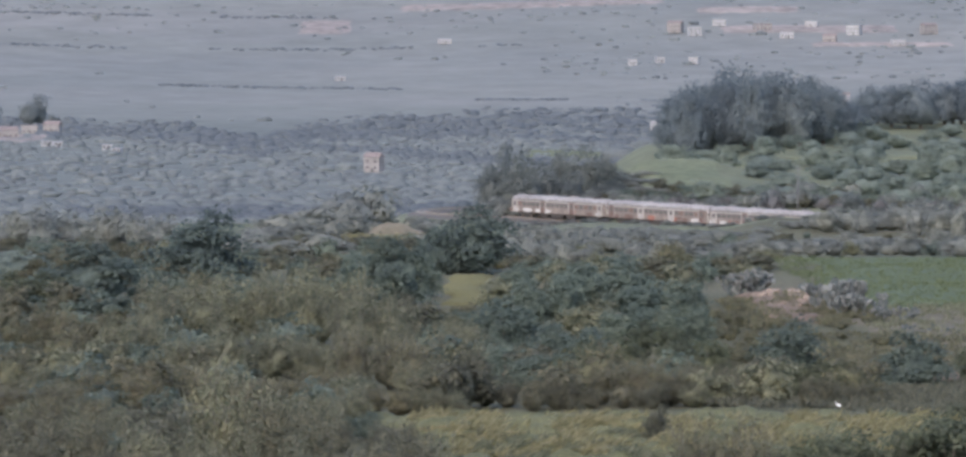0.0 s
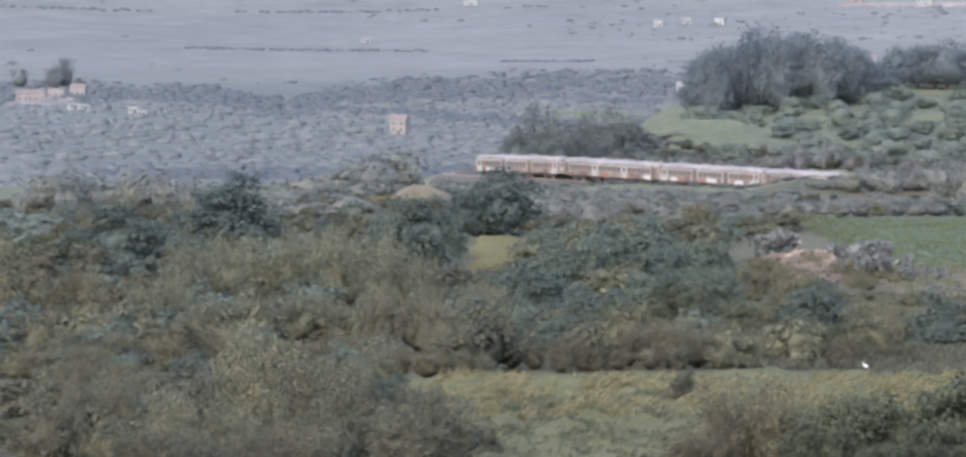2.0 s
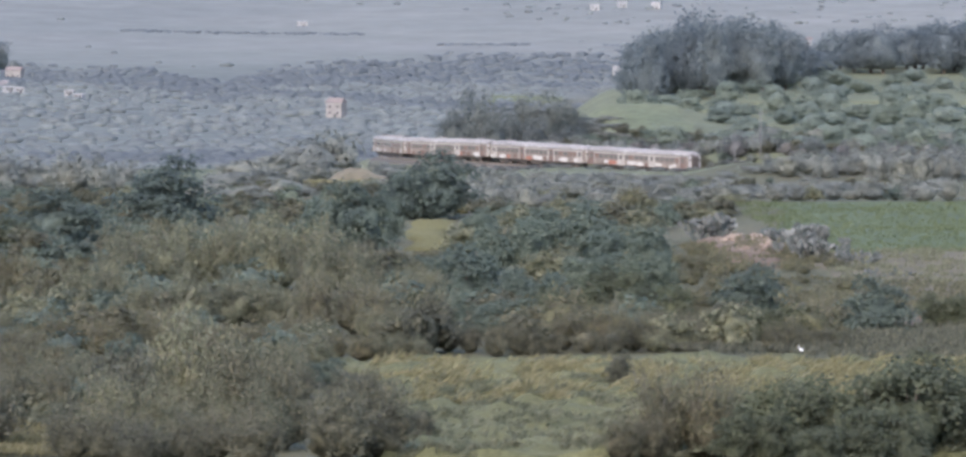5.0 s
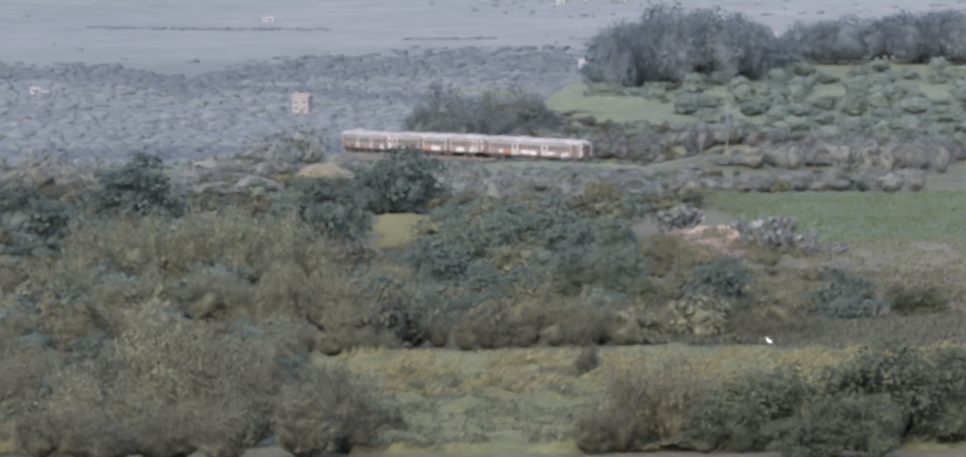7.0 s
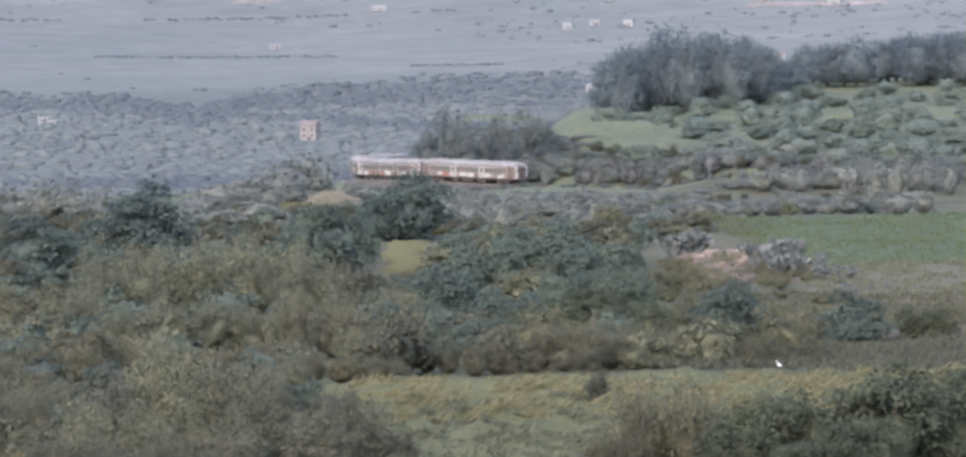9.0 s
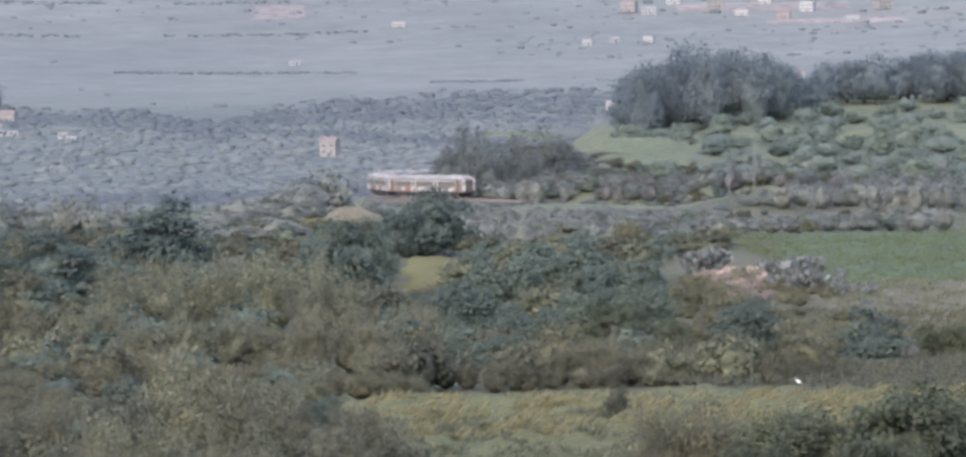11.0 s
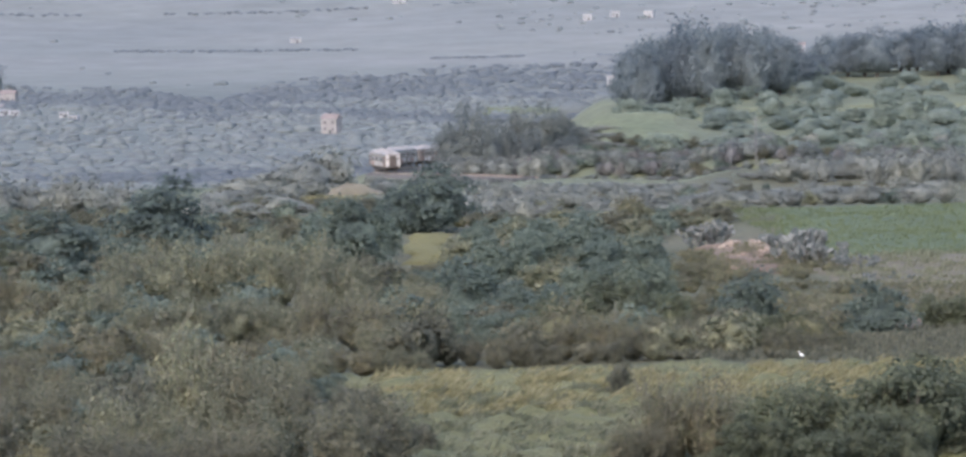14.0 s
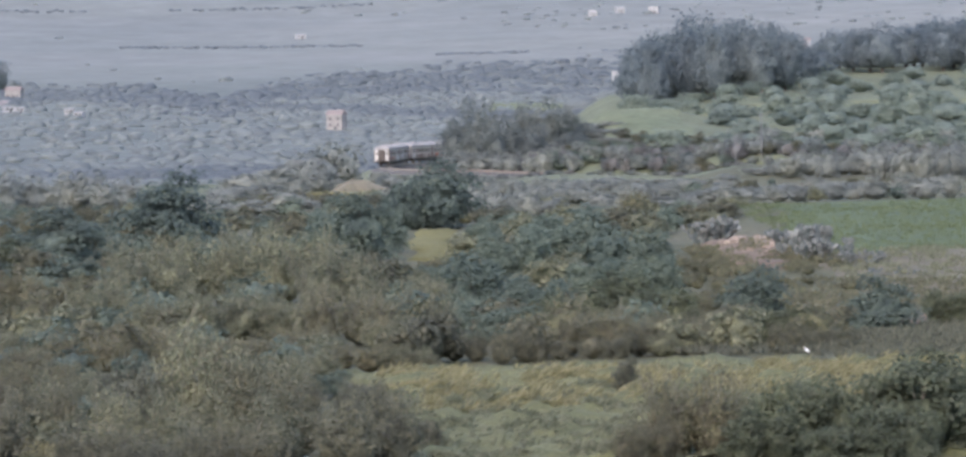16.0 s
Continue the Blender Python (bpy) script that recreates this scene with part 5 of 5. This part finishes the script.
blades("tall_grass", 5200, 7, -4, 46, 253, 275, 0.85, M_STRAW, "tall yellowing grass leaning over", 301, 3.0, 0.12, swath, True)
blades("weeds", 4600, 7, -4, 34, 222, 262, 0.6, M_WEED, "low blue-green weeds in the meadow", 302, 1.8, 0.16, lambda x, y: swath(x + 7, y * 1.3), True)
blades("dry_grass", 1500, 8, -24, -14, 224, 250, 0.5, M_STRAW, "dry grass at the foot of the shrubs", 303, 0.3, 0.1)
blades("path_grass", 1700, 7, 15, 48, 283, 332, 0.6, M_DUSK, "rough grass around the farm track", 307, 0.4, 0.16)
blades("verge_grass", 2200, 7, 33, 64, 366, 408, 0.6, M_PALE, "dry yellow grass strip under the cactus", 309, 0.3, 0.12, swath)
blades("rough_grass", 1500, 7, 28, 60, 334, 372, 0.5, M_BROWN, "dry verge grass below the field", 304, 0.3, 0.14)
blades("mound_grass", 500, 8, -19, -7.5, 666, 679, 0.9, M_STRAW, "dry grass on the earth mound", 306, 0.2, 0.2)
blades("bank_grass", 1100, 7, 22.5, 31.5, 380, 420, 0.7, M_BROWN, "dry brown weeds on the earth bank", 308, 0.3, 0.16, swath)
blades("field_grass", 6500, 5, 32, 92, 404, 496, 0.4, M_FIELD, "short green crop in the field", 305, 0.2, 0.1)


# ---------- cactus hedge, stones, post, bird ----------
def prickly_pear(x, y, h, w, seed):
    rng = np.random.default_rng(seed)
    thing = tagged(new("prickly_pear"), "blue-grey prickly pear cactus hedge clump", "cactus", "prickly pears")
    verts, faces = [], []

    def pad(base, up, face, s):
        side = up.cross(face).normalized()
        n = 9
        b0 = len(verts)
        c = base + up * s * 0.52
        for off in (-0.09, 0.09):
            for i in range(n):
                a = 2 * math.pi * i / n
                verts.append(tuple(c + side * (0.36 * s * math.cos(a)) + up * (0.52 * s * math.sin(a)) + face * off * s * 0.5))
            verts.append(tuple(c + face * off * s))
        for i in range(n):
            j = (i + 1) % n
            faces.append((b0 + j, b0 + i, b0 + n))
            faces.append((b0 + n + 1 + i, b0 + n + 1 + j, b0 + 2 * n + 1))
            faces.append((b0 + i, b0 + j, b0 + n + 1 + j, b0 + n + 1 + i))
        return c

    def grow(base, up, depth, s):
        face = Vector((rng.normal(), rng.normal(), 0.3 * rng.normal()))
        face = (face - up * face.dot(up)).normalized()
        pad(base, up, face, s)
        if depth:
            for k in range(int(rng.integers(2, 4))):
                u2 = (up + Vector((rng.normal() * 0.6, rng.normal() * 0.6, 0.15))).normalized()
                grow(base + up * s * 0.95, u2, depth - 1, s * rng.uniform(0.8, 1.0))

    for k in range(int(w * 2.4)):
        grow(Vector((rng.uniform(-w / 2, w / 2), rng.uniform(-1, 1), -0.1)), Vector((rng.normal() * 0.3, rng.normal() * 0.3, 1)).normalized(), 3 if h > 2 else 2, h / 4.1)
    tagged(part("cactus_body", mesh_of("cactus_body", verts, faces, M_PEAR), M_PEAR, thing), kind="stuff")
    thing.matrix_basis = pose(x, y, ground_z(x, y))


prickly_pear(31.9, 402, 4.1, 3.8, 700)
prickly_pear(33.8, 396, 3.1, 3.7, 701)
prickly_pear(35.3, 389, 2.2, 3.3, 702)
prickly_pear(25.9, 428, 3.5, 4.4, 703)
prickly_pear(36.8, 378, 1.2, 3.0, 704)
prickly_pear(38.6, 376, 1.3, 2.5, 705)


def stone(x, y, s, seed, name="stone", mat=None, label="pale pinkish limestone block on the bank"):
    rng = np.random.default_rng(seed)
    bm = bmesh.new()
    bmesh.ops.create_icosphere(bm, subdivisions=2, radius=0.5)
    ph = rng.uniform(0, 6.28, 3)
    for v in bm.verts:
        k = 1 + 0.2 * math.sin(5 * v.co.x + ph[0]) + 0.17 * math.sin(7 * v.co.y + ph[1]) + 0.12 * math.sin(9 * v.co.z + ph[2])
        v.co = Vector((v.co.x * 1.4, v.co.y, v.co.z * 0.75)) * k * s
    me = bpy.data.meshes.new(name)
    bm.to_mesh(me)
    bm.free()
    me.materials.append(mat or M_ROCK)
    ob = tagged(new(name, me), label, "stone", "bank stones")
    ob.matrix_basis = pose(x, y, ground_z(x, y) + 0.6 + s * 0.12, rng.uniform(-15, 15), rng.uniform(-15, 15), rng.uniform(0, 360))


for i in range(46):
    rng_s = np.random.default_rng(400 + i)
    stone(28.8 + rng_s.normal() * 2.0, 416 + rng_s.uniform(-13, 12), rng_s.uniform(0.18, 0.62), 400 + i)


def post(x, y, h):
    thing = tagged(new("fence_post"), "short dark wooden fence post by the farm track", "fence post")
    v, f = [], []
    tube([(0, 0, -0.3), (0.01, 0, h * 0.6), (0.0, 0.01, h)], [0.13, 0.12, 0.1], 8, v, f)
    part("shaft", mesh_of("shaft", v, f, M_DARK, True), M_DARK, thing)
    part("cap", box(0.26, 0.26, 0.08, 0, 0, h - 0.01, 0.02), M_DARK, thing)
    thing.matrix_basis = pose(x, y, ground_z(x, y) + 0.2)


post(34.3, 331, 1.1)


def egret(x, y):
    """A small white wading bird at the meadow's edge."""
    thing = tagged(new("white_egret"), "small white egret standing at the meadow edge", "bird")
    bm = bmesh.new()
    bmesh.ops.create_uvsphere(bm, u_segments=14, v_segments=8, radius=0.5, matrix=Matrix.Translation((0, 0, 0.42)) @ Matrix.Rotation(radians(-22), 4, "Y") @ Matrix.Diagonal((0.5, 0.24, 0.25, 1)))
    part("body", bm, M_FEATHER, thing)
    v, f = [], []
    tube([(0.16, 0, 0.48), (0.24, 0, 0.6), (0.22, 0, 0.7), (0.28, 0, 0.76)], [0.055, 0.04, 0.035, 0.03], 8, v, f)
    neck = part("neck", mesh_of("neck", v, f, M_FEATHER, True), M_FEATHER, thing)
    bm = bmesh.new()
    bmesh.ops.create_uvsphere(bm, u_segments=10, v_segments=6, radius=0.05, matrix=Matrix.Translation((0.3, 0, 0.77)))
    head = part("head", bm, M_FEATHER, neck)
    bm = bmesh.new()
    bmesh.ops.create_cone(bm, cap_ends=True, segments=6, radius1=0.018, radius2=0.002, depth=0.1, matrix=Matrix.Translation((0.39, 0, 0.765)) @ Matrix.Rotation(radians(90), 4, "Y"))
    part("beak", bm, M_BEAK, thing, "yellow beak")
    for y0 in (-0.05, 0.05):
        v, f = [], []
        tube([(0.0, y0, -0.02), (0.02, y0, 0.18), (0.0, y0, 0.34)], [0.012, 0.014, 0.018], 5, v, f)
        part("leg", mesh_of("leg", v, f, M_DARK), M_DARK, thing)
    thing.matrix_basis = Matrix.LocRotScale((x, y, ground_z(x, y) + 0.6), Euler((0, 0, 2.8)), (0.62, 0.62, 0.62))


egret(22.1, 277)


# ---------- far houses ----------
def house(x, y, w, d, h, turn, white, flat):
    thing = tagged(new("farmhouse"), "small white flat-roofed house in the valley" if white else "pinkish rendered farmhouse in the valley", "house", "valley houses")
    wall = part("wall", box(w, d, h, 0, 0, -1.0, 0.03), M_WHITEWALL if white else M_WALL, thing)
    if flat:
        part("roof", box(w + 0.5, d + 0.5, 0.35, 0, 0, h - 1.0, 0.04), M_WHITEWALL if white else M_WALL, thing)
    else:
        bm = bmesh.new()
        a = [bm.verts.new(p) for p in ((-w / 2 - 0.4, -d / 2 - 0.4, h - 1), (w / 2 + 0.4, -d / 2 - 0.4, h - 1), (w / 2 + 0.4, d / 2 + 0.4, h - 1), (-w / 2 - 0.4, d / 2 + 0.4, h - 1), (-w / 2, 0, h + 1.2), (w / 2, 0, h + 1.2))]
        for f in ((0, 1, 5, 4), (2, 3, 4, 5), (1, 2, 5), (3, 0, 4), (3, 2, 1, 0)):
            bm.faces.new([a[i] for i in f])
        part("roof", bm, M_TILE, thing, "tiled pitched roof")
    n = max(2, int(w / 3))
    for k in range(n):
        for z in ([1.0, 4.0] if h > 6 else [0.6]):
            part("window", box(1.0, 0.12, 1.2, (k + 0.5) * w / n - w / 2, -d / 2 - 0.03, z), M_DARK, thing)
    part("door", box(1.1, 0.12, 2.1, w * 0.08, -d / 2 - 0.05, -1.0), M_DARK, thing)
    thing.matrix_basis = pose(x, y, ground_z(x, y) + 1.0, 0, 0, turn)


HOUSE_RNG = np.random.default_rng(500)
house(-49, 2235, 8.4, 5.9, 7.6, -25, False, False)
house(-282, 2750, 16.6, 11.6, 5.4, 12, False, False)
house(-276, 2850, 9.9, 7.0, 5.6, -1, False, True)
house(-265, 2885, 10.1, 7.0, 5.6, -14, False, False)
house(-241, 2585, 5.5, 5.0, 3.2, 23, True, True)
house(-233, 2565, 5.0, 5.0, 3.2, 10, True, True)
house(-202, 2525, 5.0, 5.0, 3.2, -3, True, True)
house(-191, 2455, 5.0, 5.0, 3.2, -16, True, True)
house(184, 3855, 8.3, 5.8, 5.7, -18, True, True)
house(156, 3875, 7.3, 5.1, 5.2, 19, True, True)
house(132, 3850, 7.2, 5.1, 5.1, 6, True, True)
house(123, 3110, 6.7, 5.0, 6.0, -20, True, True)
house(-109, 3715, 8.0, 5.6, 3.5, 17, True, True)
house(-27, 4105, 12.1, 8.5, 4.3, 4, True, True)
house(281, 3470, 5.0, 5.0, 5.7, -9, True, False)
house(181, 4145, 13.3, 9.3, 8.8, -22, False, False)
house(197, 4120, 11.0, 7.7, 7.6, 15, True, True)
house(278, 4095, 12.1, 8.5, 5.4, 2, True, True)
house(314, 4065, 12.0, 8.4, 5.9, -11, False, False)
house(340, 4120, 12.2, 8.5, 8.7, -24, True, True)
house(372, 4040, 11.9, 8.3, 5.3, 13, True, True)
house(306, 4180, 11.2, 7.8, 5.5, -13, True, True)
house(408, 4130, 13.3, 9.3, 7.6, 24, False, False)
house(260, 4155, 14.5, 10.1, 6.6, 11, False, True)
house(223, 4195, 12.4, 8.7, 6.1, -2, True, True)


# ---------- groves and hedgerows of the valley ----------
def wood_edge(u):
    """How far the wooded floor of the valley reaches, by bearing: a tongue of field comes nearer between two woods."""
    return np.interp(u, (-0.2, -0.105, -0.075, -0.056, -0.047, -0.036, -0.02, 0.0, 0.04, 0.2), (3200, 3190, 3130, 3020, 2890, 3180, 3290, 3360, 3400, 3420))


def far_crowns(name, spots, mat, label, rng):
    """A rounded, dented crown for each far tree."""
    sides, rings = 7, ((0.0, 1.0), (0.45, 1.08), (0.8, 0.72))
    verts, faces = [], []
    for x, y, z, s in spots:
        b, ph, hgt = len(verts), rng.uniform(0, 6.28), s * rng.uniform(0.55, 1.0)
        for h, r in rings:
            for k in range(sides):
                a = ph + 6.2832 * k / sides
                w = r * s * rng.uniform(0.9, 1.4)
                verts.append((x + w * math.cos(a), y + w * math.sin(a), z - 0.3 + hgt * h * rng.uniform(0.9, 1.1)))
        verts.append((x + rng.normal() * 0.2 * s, y, z - 0.3 + hgt))
        for j in range(2):
            for k in range(sides):
                k2 = (k + 1) % sides
                faces.append((b + j * sides + k, b + j * sides + k2, b + (j + 1) * sides + k2, b + (j + 1) * sides + k))
        for k in range(sides):
            faces.append((b + 2 * sides + k, b + 2 * sides + (k + 1) % sides, b + 3 * sides))
    tagged(new(name, mesh_of(name, verts, faces, mat, True)), label, "trees", kind="stuff")


def far_groves():
    rng = np.random.default_rng(600)
    pts, woods = [], []
    for i in range(52000):
        y = rng.uniform(1180, 3450) if i % 7 else rng.uniform(3450, 4700)
        u = rng.uniform(-0.17, 0.17)
        x = u * y
        g = math.sin(x * 0.011 + 1.1 * math.sin(y * 0.005) + 0.8) + 0.9 * math.sin(y * 0.013 + 0.9 * math.sin(x * 0.007)) + 0.5 * math.sin(x * 0.03 + 1) * math.sin(y * 0.023)
        edge = float(wood_edge(u)) + 30 * math.sin(x * 0.021) + 20 * math.sin(x * 0.057) - abs(rng.normal()) * 90
        big, into = 1.0, pts
        if y < edge - 330:
            dense = 0.24 + 0.6 * step01(g, -0.5, 0.9)
            if g > 1.15:
                into = woods
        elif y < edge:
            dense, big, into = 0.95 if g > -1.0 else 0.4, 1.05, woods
        else:
            dense = 0.004 + 0.12 * step01(g, 1.3, 1.9)
        if y > 4180 or (y > 3700 and u > 0.015):
            dense = 0.2 + 0.4 * step01(g, -0.3, 1.0)
        if y < 1700 and u > -0.005:
            dense *= 0.4
        if rng.random() < dense * 0.7:
            into.append((x, y, ground_z(x, y), big * rng.uniform(1.3, 2.9) * (1.5 if rng.random() < 0.08 else 1)))
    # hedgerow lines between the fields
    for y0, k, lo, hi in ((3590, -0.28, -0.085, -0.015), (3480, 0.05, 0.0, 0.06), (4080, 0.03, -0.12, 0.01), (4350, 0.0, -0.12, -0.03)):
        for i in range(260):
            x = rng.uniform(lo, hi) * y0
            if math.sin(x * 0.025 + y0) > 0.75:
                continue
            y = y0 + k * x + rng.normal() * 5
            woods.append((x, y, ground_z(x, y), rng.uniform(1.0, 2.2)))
    far_crowns("valley_groves", pts, M_FARTREE, "haze-tinted olive groves and hedgerows across the valley", rng)
    far_crowns("valley_woods", woods, M_FARWOOD, "haze-tinted dark woods and hedgerows across the valley", rng)


far_groves()


# ---------- what moves: the train on its line ----------
def motions():
    for k, car in enumerate(TRAIN):
        rows = []
        for i in range(33):
            t = i * 0.5
            s = SPEED * (t - 3.5) - 1.0 + CAR_L / 2 + CAR_PITCH * k
            ax, ay, az, _ = rail(s - 9.3)
            bx, by, bz, _ = rail(s + 9.3)
            turn = math.degrees(math.atan2(by - ay, bx - ax))
            drop = math.degrees(math.atan2(az - bz, math.hypot(bx - ax, by - ay)))
            rows.append((t, pose((ax + bx) / 2, (ay + by) / 2, (az + bz) / 2, 0, drop, turn)))
        walk(car, rows)


motions()
